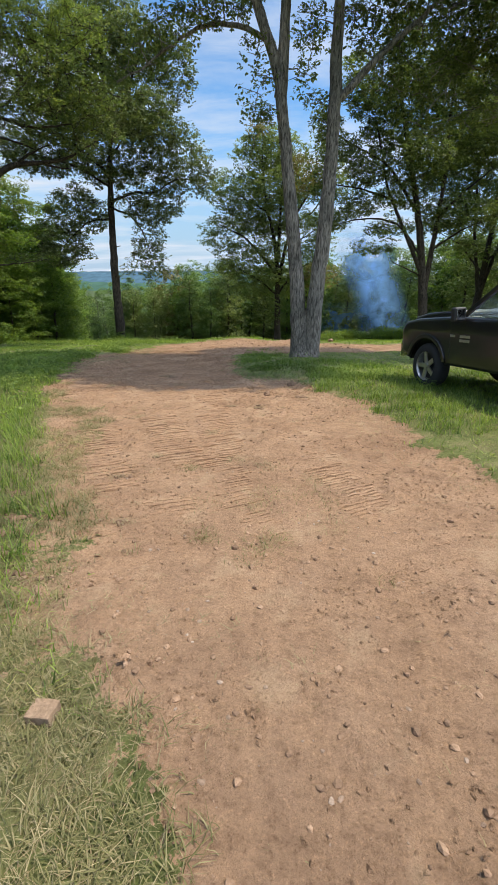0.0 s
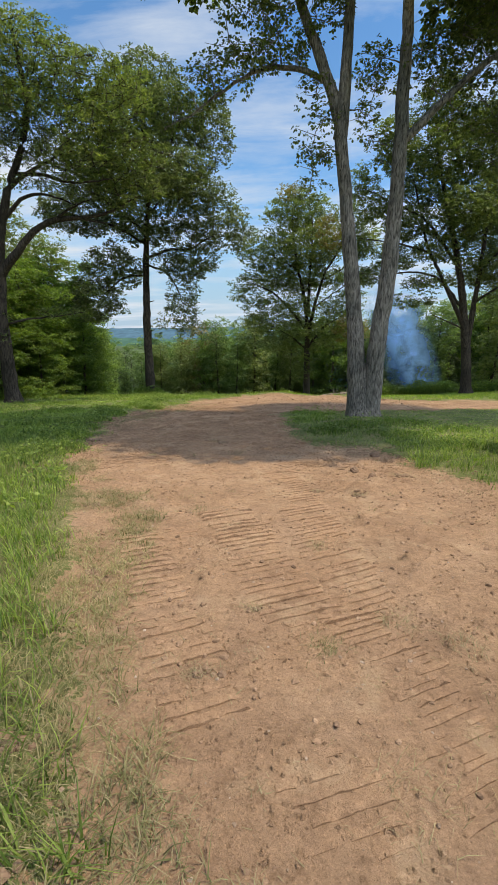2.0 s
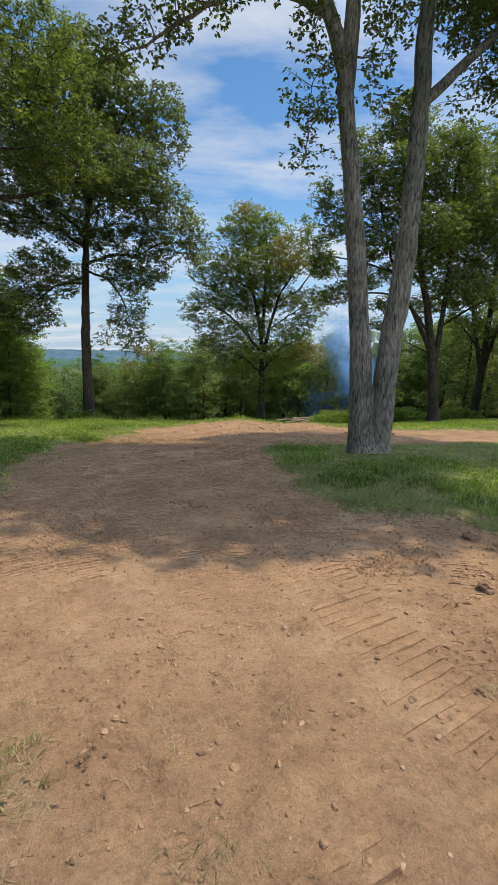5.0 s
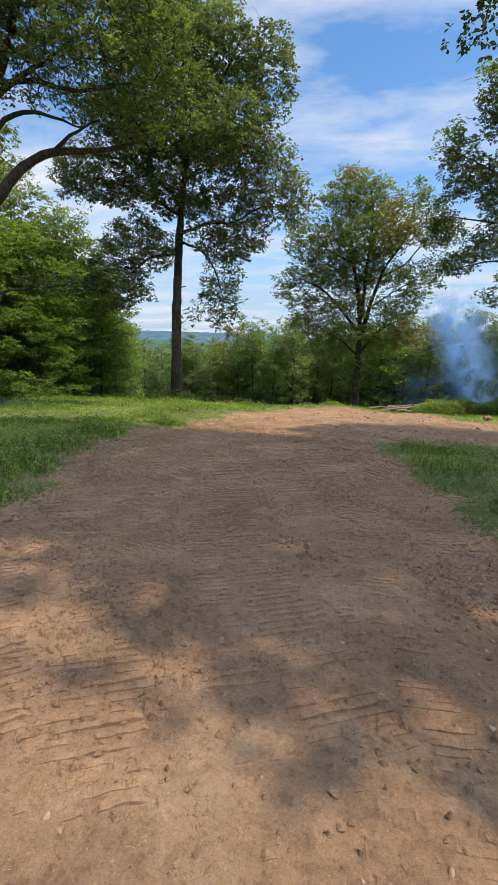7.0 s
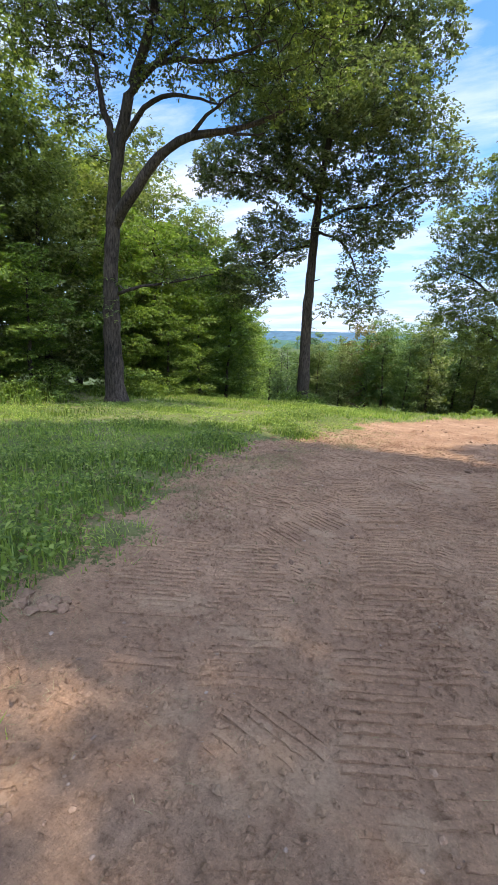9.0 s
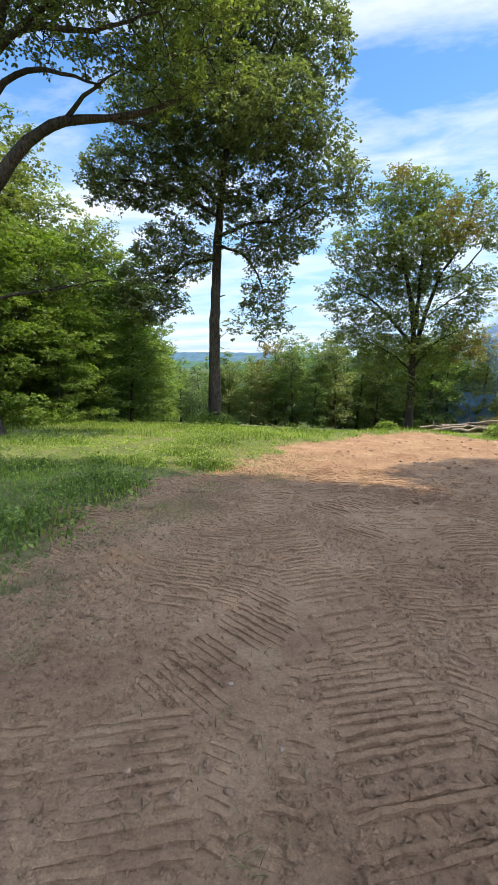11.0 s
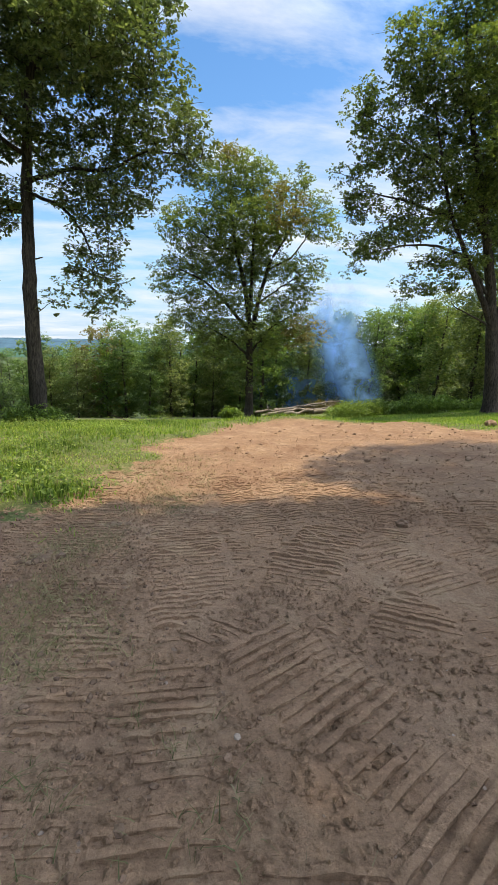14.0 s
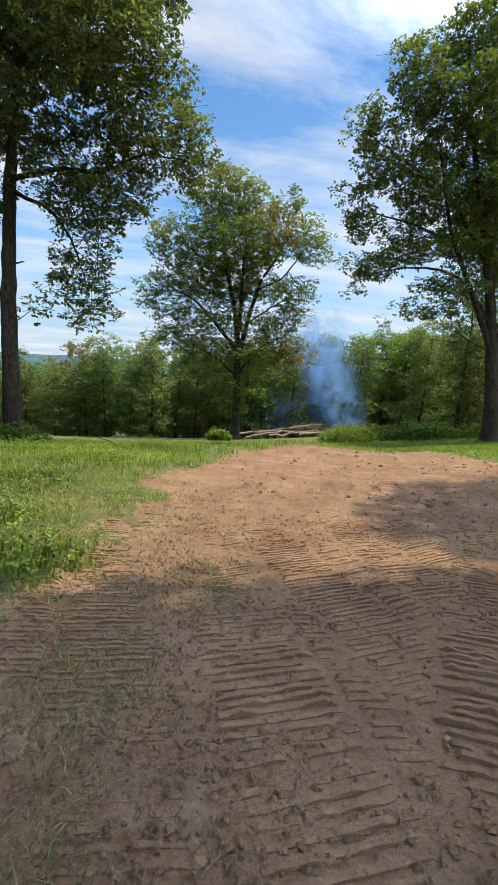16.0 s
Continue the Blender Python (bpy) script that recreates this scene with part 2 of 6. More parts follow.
DIRT = [(-3.2, -6), (-0.5, 0.0), (-0.3, 1.6), (-0.62, 2.05), (-1.35, 2.8), (-1.65, 3.7), (-2.15, 4.5), (-3.1, 6.0), (-3.95, 7.8), (-4.45, 8.9), (-4.95, 10.2), (-5.35, 11.2),
        (-5.6, 12.2), (-5.95, 12.9), (-6.5, 14.2), (-6.75, 15.5), (-6.4, 16.6), (-5.95, 17.4), (-6.05, 18.8), (-5.95, 20.2), (-5.4, 21.6), (-4.6, 23.6), (-2.6, 25.4), (-0.2, 24.3), (1.6, 22.6),
        (6, 22.0), (12, 22.3), (20, 23), (20, 19), (12, 18.6), (5, 17.9), (2.6, 17.6), (1.0, 17.3), (-0.9, 17.2), (-1.7, 16.4), (-1.6, 15.0), (-1.25, 12.5), (-0.7, 10.8),
        (0.2, 10.2), (1.1, 8.0), (1.6, 5.6), (2.0, 4.4), (3.0, 2.2), (4.2, -1), (6, -6)]


def polygon_distance(px, py, poly):
    """Distance to the outline of a polygon, positive inside."""
    inside = np.zeros(px.shape, bool)
    best = np.full(px.shape, 1e9)
    for (ax, ay), (bx, by) in zip(poly, poly[1:] + poly[:1]):
        dx, dy = bx - ax, by - ay
        t = np.clip(((px - ax) * dx + (py - ay) * dy) / (dx * dx + dy * dy), 0, 1)
        best = np.minimum(best, np.hypot(px - ax - t * dx, py - ay - t * dy))
        cross = ((ay > py) != (by > py)) & (px < (bx - ax) * (py - ay) / (by - ay + 1e-12) + ax)
        inside ^= cross
    return np.where(inside, best, -best)


def dirt_amount(x, y):
    d = polygon_distance(x, y, DIRT)
    side = smooth_step(8.5, 11.0, y) * smooth_step(0.4, -0.4, x - np.interp(y, (0, 3, 6, 10, 13, 17, 24), (0.3, 0.1, -1.2, -2.6, -3.6, -3.8, -3.5)))
    side = np.maximum(side, 0.8 * smooth_step(7.5, 9.0, y) * smooth_step(18.0, 17.2, y) * smooth_step(-2.6, -1.8, x))
    d = d + (fbm(x, y, 0.9, 3, 5) - 0.5) * 0.9 + (fbm(x, y, 5.0, 2, 8) - 0.5) * 0.35 + side * (fbm(x, y, 2.0, 3, 9) - 0.5) * 1.1
    return smooth_step(-0.12 - 0.30 * side, 0.20 + 0.15 * side, d)


# Wheel and crawler tracks: start, end, sideways bow, width, pitch of the bars
TRACKS = [((-0.9, -3), (-2.6, 9.5), 0.1, 0.40, 0.085), ((0.45, -3), (-1.2, 9.5), 0.1, 0.40, 0.085), ((0.2, 3.0), (0.1, 10), 0.25, 0.42, 0.10), ((-2.0, 4.0), (-3.2, 14), 0.2, 0.42, 0.10),
          ((-2.6, 9), (-4.9, 20), 0.25, 0.45, 0.10), ((-1.3, 9), (-3.4, 20), 0.2, 0.45, 0.10), ((-3.9, 8), (-5.2, 18), 0.3, 0.42, 0.095), ((-4.4, 9.5), (-2.4, 19), -0.6, 0.45, 0.10),
          ((-3.0, 11), (-0.9, 20), -0.9, 0.45, 0.10), ((-5.4, 13), (-1.5, 24), -0.8, 0.45, 0.105), ((-4.4, 12), (0.5, 21), -1.3, 0.45, 0.105), ((-3.4, 12), (2.4, 19.5), -1.2, 0.45, 0.10),
          ((-2.4, 13), (4.5, 19.4), -1.2, 0.45, 0.10), ((-5.0, 20), (-1.0, 24), -0.4, 0.45, 0.105)]


# the newest passes: as above, with the slant of the bars
LAST = [((-5.02, 15.1), (-4.93, 13.1), 0.0, 0.40, 0.088, 0.0), ((-5.2, 12.2), (-4.5, 10.7), 0.02, 0.50, 0.088, 0.0), ((-4.7, 12.4), (-3.95, 10.9), 0.02, 0.48, 0.088, 0.0), ((-4.0, 14.1), (-3.35, 11.3), 0.03, 0.58, 0.088, 0.27), ((-5.05, 16.9), (-4.85, 14.8), 0.0, 0.52, 0.088, 0.0), ((-3.9, 16.6), (-3.4, 15.1), 0.0, 0.46, 0.088, 0.0),
        ((-4.85, 14.65), (-3.8, 15.8), 0.0, 0.68, 0.086, 0.05), ((-3.5, 16.8), (-4.65, 14.9), 0.02, 0.50, 0.088, 0.1), ((-4.66, 15.0), (-3.7, 12.9), -0.03, 0.50, 0.098, 0.15), ((-3.0, 15.6), (-2.2, 12.6), 0.05, 0.5, 0.088, 0.1), ((-4.75, 10.3), (-3.6, 8.9), 0.0, 0.42, 0.088, 0.0), ((-4.0, 10.7), (-3.15, 8.8), 0.02, 0.40, 0.088, 0.05), ((-3.8, 12.0), (-2.75, 9.5), 0.03, 0.44, 0.088, 0.05),
        ((-3.25, 11.3), (-2.3, 9.2), 0.03, 0.44, 0.088, 0.05), ((-1.5, 9.2), (-0.55, 4.6), -0.05, 0.58, 0.137, 0.40), ((-1.85, 7.0), (-0.75, 4.4), 0.0, 0.56, 0.14, 0.13), ((-2.5, 6.2), (-1.35, 4.1), 0.0, 0.40, 0.14, 0.0), ((-0.7, 5.2), (0.5, 1.7), 0.05, 0.46, 0.088, 0.2), ((0.35, 5.0), (1.3, 2.4), 0.05, 0.46, 0.088, 0.2), ((-0.95, 4.2), (-0.1, 1.6), 0.03, 0.42, 0.12, 0.1)]


def more_tracks():
    """Further passes of the crawler over the turning place."""
    rng = np.random.RandomState(77)
    out = []
    for _ in range(9):
        a, b = rng.uniform(-6.2, 0.2), rng.uniform(6.5, 13.0)
        turn, ln, bow = rng.uniform(-0.22, 0.30), rng.uniform(7, 11), rng.uniform(-0.5, 0.5)
        pitch = rng.uniform(0.072, 0.088)
        for side in (0, 1.15):
            ax, ay = a + side * math.cos(turn), b - side * math.sin(turn)
            out.append(((ax, ay), (ax + ln * math.sin(turn), ay + ln * math.cos(turn)), bow, 0.46, pitch))
    return out


STRIPS = TRACKS[4:] + more_tracks() + TRACKS[:4] + LAST


def strip_frame(strip, x, y):
    (ax, ay), (bx, by), bow, wide, pitch = strip[:5]
    dx, dy = bx - ax, by - ay
    ln = math.hypot(dx, dy)
    ux, uy = dx / ln, dy / ln
    s = (x - ax) * ux + (y - ay) * uy
    c = (x - ax) * uy - (y - ay) * ux - bow * 4 * (s / ln) * (1 - s / ln)
    on = smooth_step(wide / 2 + 0.05, wide / 2 - 0.02, np.abs(c)) * smooth_step(-0.1, 0.3, s) * smooth_step(ln + 0.1, ln - 0.3, s)
    return on


def road_relief(x, y):
    """Small relief of the worn earth: flattened track strips, ruts and crumbs."""
    z = (fbm(x, y, 0.7, 3, 21) - 0.5) * 0.05 + (fbm(x, y, 4.0, 3, 31) - 0.5) * 0.014
    flat = np.zeros_like(z)
    for strip in STRIPS:
        on = strip_frame(strip, x, y)
        z = z * (1 - 0.35 * on) - 0.006 * on
        flat = np.maximum(flat, on)
    crumbs = np.clip(fbm(x, y, 9.0, 2, 77) - 0.60, 0, 1) * 0.22 * smooth_step(0.36, 0.58, fbm(x, y, 0.8, 2, 60))
    fine = (fbm(x, y, 11.0, 2, 81) - 0.5) * 0.024 * smooth_step(0.30, 0.6, fbm(x, y, 0.9, 2, 61))
    return z + (crumbs + fine) * (1 - 0.85 * flat)


def full_z(x, y):
    x, y = np.asarray(x, float), np.asarray(y, float)
    z = ground_z(x, y)
    near = (np.abs(x + 2) < 26) & (y > -8) & (y < 40)
    if np.any(near):
        xx, yy = x[near], y[near]
        d = dirt_amount(xx, yy)
        lumps = (fbm(xx, yy, 0.5, 3, 3) - 0.5) * 0.16
        heap = 0.22 * np.exp(-(((xx + 2.6) / 2.4) ** 2 + ((yy - 25.2) / 0.7) ** 2)) + 0.12 * np.exp(-(((xx - 0.6) / 2.0) ** 2 + ((yy - 23.6) / 0.6) ** 2))
        z = z.copy()
        z[near] += d * (road_relief(xx, yy) - 0.05) + (1 - d) * lumps + heap
    return z


def axis_steps(lo, hi, step, left, right, grow):
    mid = np.arange(lo, hi, step)
    out = [mid]
    for edge, end, sign in ((lo, left, -1), (hi, right, 1)):
        p, s, side = edge, step, []
        while (p - end) * sign < 0:
            s = min(s * grow, 260)
            p += sign * s
            side.append(p)
        out = [np.array(side[::-1])] + out if sign < 0 else out + [np.array(side)]
    return np.concatenate(out)


def fresh_amount(x, y):
    f = smooth_step(16.6, 18.0, y + 0.25 * x + 1.2 + (fbm(x, y, 0.6, 2, 91) - 0.5) * 2) * 0.9
    return np.where(y > 60, 0, np.maximum(f, 0.25 * smooth_step(0.55, 0.7, fbm(x, y, 0.35, 2, 92))))


def ground_material():
    m, nt, b = material("earth_and_turf", 0.95)
    b.inputs["Specular IOR Level"].default_value = 0.12
    at = nt.nodes.new("ShaderNodeAttribute")
    at.attribute_name = "dirt"
    fresh = nt.nodes.new("ShaderNodeAttribute")
    fresh.attribute_name = "fresh"
    n1, n2, n3 = noise_node(nt, 1.3, 5.0), noise_node(nt, 48.0, 8.0, 0.78), noise_node(nt, 210.0, 3.0)
    dry = ramp_node(nt, [(0.30, (0.288, 0.180, 0.110)), (0.55, (0.335, 0.214, 0.132)), (0.75, (0.375, 0.248, 0.158))])
    nt.links.new(n1.outputs["Fac"], dry.inputs[0])
    red = ramp_node(nt, [(0.30, (0.228, 0.132, 0.079)), (0.60, (0.300, 0.194, 0.119)), (0.8, (0.36, 0.238, 0.156))])
    nt.links.new(n1.outputs["Fac"], red.inputs[0])
    earth = mix_node(nt, fresh.outputs["Fac"], dry.outputs[0], red.outputs[0])
    grain = ramp_node(nt, [(0.36, (0.76, 0.74, 0.72)), (0.46, (0.96, 0.96, 0.96)), (0.54, (1.04, 1.04, 1.04)), (0.66, (1.22, 1.20, 1.18))])
    nt.links.new(n2.outputs["Fac"], grain.inputs[0])
    earth1 = mix_node(nt, 0.9, earth.outputs[0], grain.outputs[0], "MULTIPLY")
    n4 = noise_node(nt, 7.0, 4.0, 0.7)
    blotch = ramp_node(nt, [(0.32, (0.90, 0.89, 0.88)), (0.5, (1.0, 1.0, 1.0)), (0.68, (1.06, 1.06, 1.05))])
    nt.links.new(n4.outputs["Fac"], blotch.inputs[0])
    earth3 = mix_node(nt, 1.0, earth1.outputs[0], blotch.outputs[0], "MULTIPLY")
    speck = ramp_node(nt, [(0.32, (0.74, 0.72, 0.70)), (0.42, (1.0, 1.0, 1.0)), (0.58, (1.0, 1.0, 1.0)), (0.68, (1.28, 1.26, 1.24))])
    n5 = noise_node(nt, 95.0, 3.0, 0.6)
    nt.links.new(n5.outputs["Fac"], speck.inputs[0])
    earth2 = mix_node(nt, 1.0, earth3.outputs[0], speck.outputs[0], "MULTIPLY")
    damp = ramp_node(nt, [(0.37, (0.56, 0.53, 0.51)), (0.46, (0.90, 0.89, 0.88)), (0.54, (1.04, 1.04, 1.04)), (0.64, (1.16, 1.15, 1.14))])
    n6 = noise_node(nt, 17.0, 5.0, 0.72)
    nt.links.new(n6.outputs["Fac"], damp.inputs[0])
    clods = mix_node(nt, 0.48, (1.03, 1.03, 1.03), damp.outputs[0])
    earth2 = mix_node(nt, 1.0, earth2.outputs[0], clods.outputs[0], "MULTIPLY")
    silt = ramp_node(nt, [(0.40, (0.0, 0.0, 0.0)), (0.62, (0.75, 0.75, 0.75))])
    n8 = noise_node(nt, 2.7, 8.0, 0.7)
    n8.inputs["Distortion"].default_value = 0.4
    nt.links.new(n8.outputs["Fac"], silt.inputs[0])
    grey = mix_node(nt, 1.0, earth2.outputs[0], (0.80, 0.80, 0.83), "MULTIPLY")
    earth2 = mix_node(nt, silt.outputs[0], earth2.outputs[0], grey.outputs[0])
    crust = ramp_node(nt, [(0.55, (0.0, 0.0, 0.0)), (0.63, (0.6, 0.6, 0.6))])
    n7 = noise_node(nt, 2.2, 8.0, 0.7)
    nt.links.new(n7.outputs["Fac"], crust.inputs[0])
    tan = mix_node(nt, 1.0, grain.outputs[0], (0.385, 0.268, 0.170), "MULTIPLY")
    earth2 = mix_node(nt, crust.outputs[0], earth2.outputs[0], tan.outputs[0])
    turf = ramp_node(nt, [(0.30, (0.080, 0.100, 0.032)), (0.5, (0.130, 0.150, 0.050)), (0.72, (0.215, 0.190, 0.092))])
    nt.links.new(n1.outputs["Fac"], turf.inputs[0])
    turf1 = mix_node(nt, 0.9, turf.outputs[0], grain.outputs[0], "MULTIPLY")
    turf2 = mix_node(nt, 0.8, turf1.outputs[0], damp.outputs[0], "MULTIPLY")
    # turf colour goes over to darker green past the clearing and in the left wood
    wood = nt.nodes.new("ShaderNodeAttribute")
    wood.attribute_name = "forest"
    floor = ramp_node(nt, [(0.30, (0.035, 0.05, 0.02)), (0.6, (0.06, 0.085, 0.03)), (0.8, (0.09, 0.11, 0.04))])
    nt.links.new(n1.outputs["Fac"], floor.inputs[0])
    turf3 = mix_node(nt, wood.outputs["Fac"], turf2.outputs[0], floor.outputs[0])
    # 1 on the tops of the tread bars, whose colour is slightly lighter
    bar_top = nt.nodes.new("ShaderNodeAttribute")
    bar_top.attribute_name = "bar_top"
    earth4 = mix_node(nt, bar_top.outputs["Fac"], earth2.outputs[0], (1.08, 1.07, 1.06), "MULTIPLY")
    ragged = nt.nodes.new("ShaderNodeMath")
    ragged.operation = "ADD"
    nt.links.new(at.outputs["Fac"], ragged.inputs[0])
    spread = nt.nodes.new("ShaderNodeMapRange")
    spread.inputs["From Min"].default_value, spread.inputs["From Max"].default_value = 0.30, 0.70
    spread.inputs["To Min"].default_value, spread.inputs["To Max"].default_value = -0.48, 0.48
    nt.links.new(n6.outputs["Fac"], spread.inputs["Value"])
    nt.links.new(spread.outputs[0], ragged.inputs[1])
    limit = ramp_node(nt, [(0.44, (0.0, 0.0, 0.0)), (0.56, (1.0, 1.0, 1.0))])
    nt.links.new(ragged.outputs[0], limit.inputs[0])
    col = mix_node(nt, limit.outputs[0], turf3.outputs[0], earth4.outputs[0])
    nt.links.new(col.outputs[0], b.inputs["Base Color"])
    add = nt.nodes.new("ShaderNodeMath")
    add.operation = "ADD"
    nt.links.new(n2.outputs["Fac"], add.inputs[0])
    k = nt.nodes.new("ShaderNodeMath")
    k.operation, k.inputs[1].default_value = "MULTIPLY", 0.35
    nt.links.new(n3.outputs["Fac"], k.inputs[0])
    nt.links.new(k.outputs[0], add.inputs[1])
    bump_node(nt, b, add.outputs[0], 1.0, 0.017)
    return m


EARTH = ground_material()


def build_ground():
    xs = axis_steps(-6.6, 2.6, 0.058, -1600, 1600, 1.11)
    ys = axis_steps(1.2, 20.5, 0.042, -400, 1500, 1.09)
    X, Y = np.meshgrid(xs, ys)
    x, y = X.ravel(), Y.ravel()
    z = full_z(x, y)
    d = np.zeros_like(x)
    near = (np.abs(x + 2) < 26) & (y > -8) & (y < 40)
    d[near] = dirt_amount(x[near], y[near])
    fresh = fresh_amount(x, y)
    nx, ny = len(xs), len(ys)
    i, j = np.meshgrid(np.arange(ny - 1), np.arange(nx - 1), indexing="ij")
    f = np.stack([i * nx + j, i * nx + j + 1, (i + 1) * nx + j + 1, (i + 1) * nx + j], -1).reshape(-1, 4)
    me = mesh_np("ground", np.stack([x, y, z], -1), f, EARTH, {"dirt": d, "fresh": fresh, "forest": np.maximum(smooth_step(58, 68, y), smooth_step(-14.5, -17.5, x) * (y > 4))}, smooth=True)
    return tagged(new("ground", me), "worn reddish earth track through mown grass on a hillside", "ground", kind="structure")


ground = build_ground()


def build_tread_bars():
    """Bars of earth left standing by the crawler's cleats, strip by strip; later passes wipe out earlier ones."""
    rng = np.random.RandomState(19)
    V, F, n0, k = [], [], 0, 14
    for n, strip in enumerate(STRIPS):
        (ax, ay), (bx, by), bow, wide, pitch = strip[:5]
        dx, dy = bx - ax, by - ay
        ln = math.hypot(dx, dy)
        u, w = np.array([dx, dy]) / ln, np.array([dy, -dx]) / ln
        newest = len(strip) > 5
        pitch = pitch * 0.62
        s0 = np.arange(0.1, ln - 0.1, pitch)
        m = len(s0)
        c = np.linspace(-wide / 2, wide / 2, k)[None] * (0.93 + 0.12 * rng.rand(m, 1)) + 0.02 * rng.randn(m, 1)
        s = s0[:, None] + 0.006 * rng.randn(m, 1) + (strip[5] if newest else (0.15, 0.0, -0.12, 0.32, 0.08, -0.25, 0.0)[n % 7]) * c + 0.0010 * rng.randn(m, k)
        mid = bow * 4 * (s0 / ln) * (1 - s0 / ln)
        p = np.array([ax, ay]) + s[..., None] * u + (c + mid[:, None])[..., None] * w
        x, y = p[..., 0], p[..., 1]
        fx, fy = x.ravel(), y.ravel()
        worn = (0.10 + 0.26 * smooth_step(3.0, 5.0, fy) + 0.14 * smooth_step(7.5, 10.5, fy) + 0.35 * smooth_step(10.5, 13.0, fy)) * (0.12 + 0.88 * smooth_step(18.6, 16.4, fy + 0.25 * fx)) * (1 - 0.15 * smooth_step(12.2, 13.2, fy) * smooth_step(-4.4, -4.9, fx))
        h = (0.034 + 0.030 * smooth_step(10.0, 7.5, fy) if newest else 0.025) * worn * smooth_step(0.25, 0.40, fbm(fx, fy, 0.7, 2, 50 + n)) * (0.7 + 0.3 * smooth_step(0.30, 0.52, fbm(fx, fy, 4.0, 2, 70 + n)))
        for later in STRIPS[n + 1:]:
            h = h * (1 - 0.95 * strip_frame(later, fx, fy))
        h = h * (0.72 + 0.36 * smooth_step(0.3, 0.7, value_noise(fx * 30, fy * 30, 170 + n))) * (0.6 + 0.4 * smooth_step(0.34, 0.50, fbm(fx, fy, 2.6, 2, 270 + n)))
        h = h * smooth_step(0.4, 0.8, dirt_amount(fx, fy)) + 0.0030 * rng.randn(len(fx)) * (h > 0.003) * np.clip(h / 0.012, 0.4, 1.2)
        h = h.reshape(m, k) * (0.55 + 0.6 * rng.rand(m, 1)) * (rng.rand(m, 1) > 0.07) - 0.004
        h = np.where(h < 0.0028, -0.012, h)
        h[:, 0] -= 0.02
        h[:, -1] -= 0.02
        z = full_z(fx, fy).reshape(m, k)
        z = 0.12 * z + 0.88 * (z.mean(1)[:, None] + np.linspace(-0.5, 0.5, k)[None] * (z[:, -3:].mean(1) - z[:, :3].mean(1))[:, None])
        keep = h.max(1) > 0.0025
        if not keep.any():
            continue
        x, y, z, h = x[keep], y[keep], z[keep], h[keep]
        m = len(x)
        half = pitch * (0.22 + 0.12 * rng.rand(m, k))
        rows = []
        for t, up in ((-1.0, 0.0), (-0.72, 1.0), (0.72, 1.0), (1.0, 0.0)):
            rows.append(np.stack([x + u[0] * half * t, y + u[1] * half * t, z + (h if up else np.full_like(h, -0.02))], -1))
        v = np.stack(rows, 2)
        V.append(v.reshape(-1, 3))
        b, i, j = np.meshgrid(np.arange(m), np.arange(k - 1), np.arange(3), indexing="ij")
        q = n0 + b * k * 4 + i * 4 + j
        F.append(np.stack([q, q + 4, q + 5, q + 1], -1).reshape(-1, 4))
        n0 += m * k * 4
    V = np.concatenate(V)
    me = mesh_np("tread_marks", V, np.concatenate(F), EARTH, {"dirt": np.ones(len(V)), "fresh": fresh_amount(V[:, 0], V[:, 1]), "bar_top": np.tile((0.0, 1.0, 1.0, 0.0), len(V) // 4)}, smooth=False)
    tagged(new("tread_marks", me), "ridges of earth pressed by a crawler's tracks", "track marks", kind="stuff")


build_tread_bars()


def far_ridge(name, dist, z0, top, amp, tint, seed, span=2600):
    xs = np.linspace(-span, span, 160)
    rows = 10
    rng = np.random.RandomState(seed)
    crest = top + amp * (fbm(xs + 5000, xs * 0 + seed, 0.0016, 3, seed) - 0.5) * 2
    v = []
    for r in range(rows):
        t = r / (rows - 1)
        v.append(np.stack([xs, dist - 700 * (1 - t) + 0 * xs, z0 + (crest - z0) * t**1.1 + rng.randn(len(xs)) * 1.5], -1))
    v = np.concatenate(v)
    n = len(xs)
    i, j = np.meshgrid(np.arange(rows - 1), np.arange(n - 1), indexing="ij")
    f = np.stack([i * n + j, i * n + j + 1, (i + 1) * n + j + 1, (i + 1) * n + j], -1).reshape(-1, 4)
    # tint: woods' green with the blue of air haze painted into the base colour
    m, nt, b = material("hazed_woods_" + name, 1.0)
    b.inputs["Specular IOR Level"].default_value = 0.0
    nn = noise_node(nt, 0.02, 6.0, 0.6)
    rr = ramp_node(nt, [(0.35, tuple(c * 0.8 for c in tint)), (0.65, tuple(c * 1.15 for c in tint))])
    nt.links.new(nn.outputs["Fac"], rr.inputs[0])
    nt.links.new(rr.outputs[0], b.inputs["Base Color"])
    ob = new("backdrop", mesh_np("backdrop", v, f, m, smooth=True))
    return tagged(ob, "far wooded ridge with blue distance haze in its colour", "ridge", kind="structure")


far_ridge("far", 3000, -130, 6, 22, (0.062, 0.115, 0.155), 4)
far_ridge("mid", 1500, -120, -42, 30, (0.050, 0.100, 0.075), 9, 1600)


# ---------------------------------------------------------------- trees
def curve_points(a, b, n, lift=0.0, wander=0.0, rng=None):
    """A bent way from a to b: lifted in the middle, with small wanderings."""
    t = np.linspace(0, 1, n)[:, None]
    p = np.asarray(a) * (1 - t) + np.asarray(b) * t
    p[:, 2] += lift * (4 * t * (1 - t))[:, 0]
    if wander and rng is not None:
        p[1:-1] += rng.randn(n - 2, 3) * wander
    return p


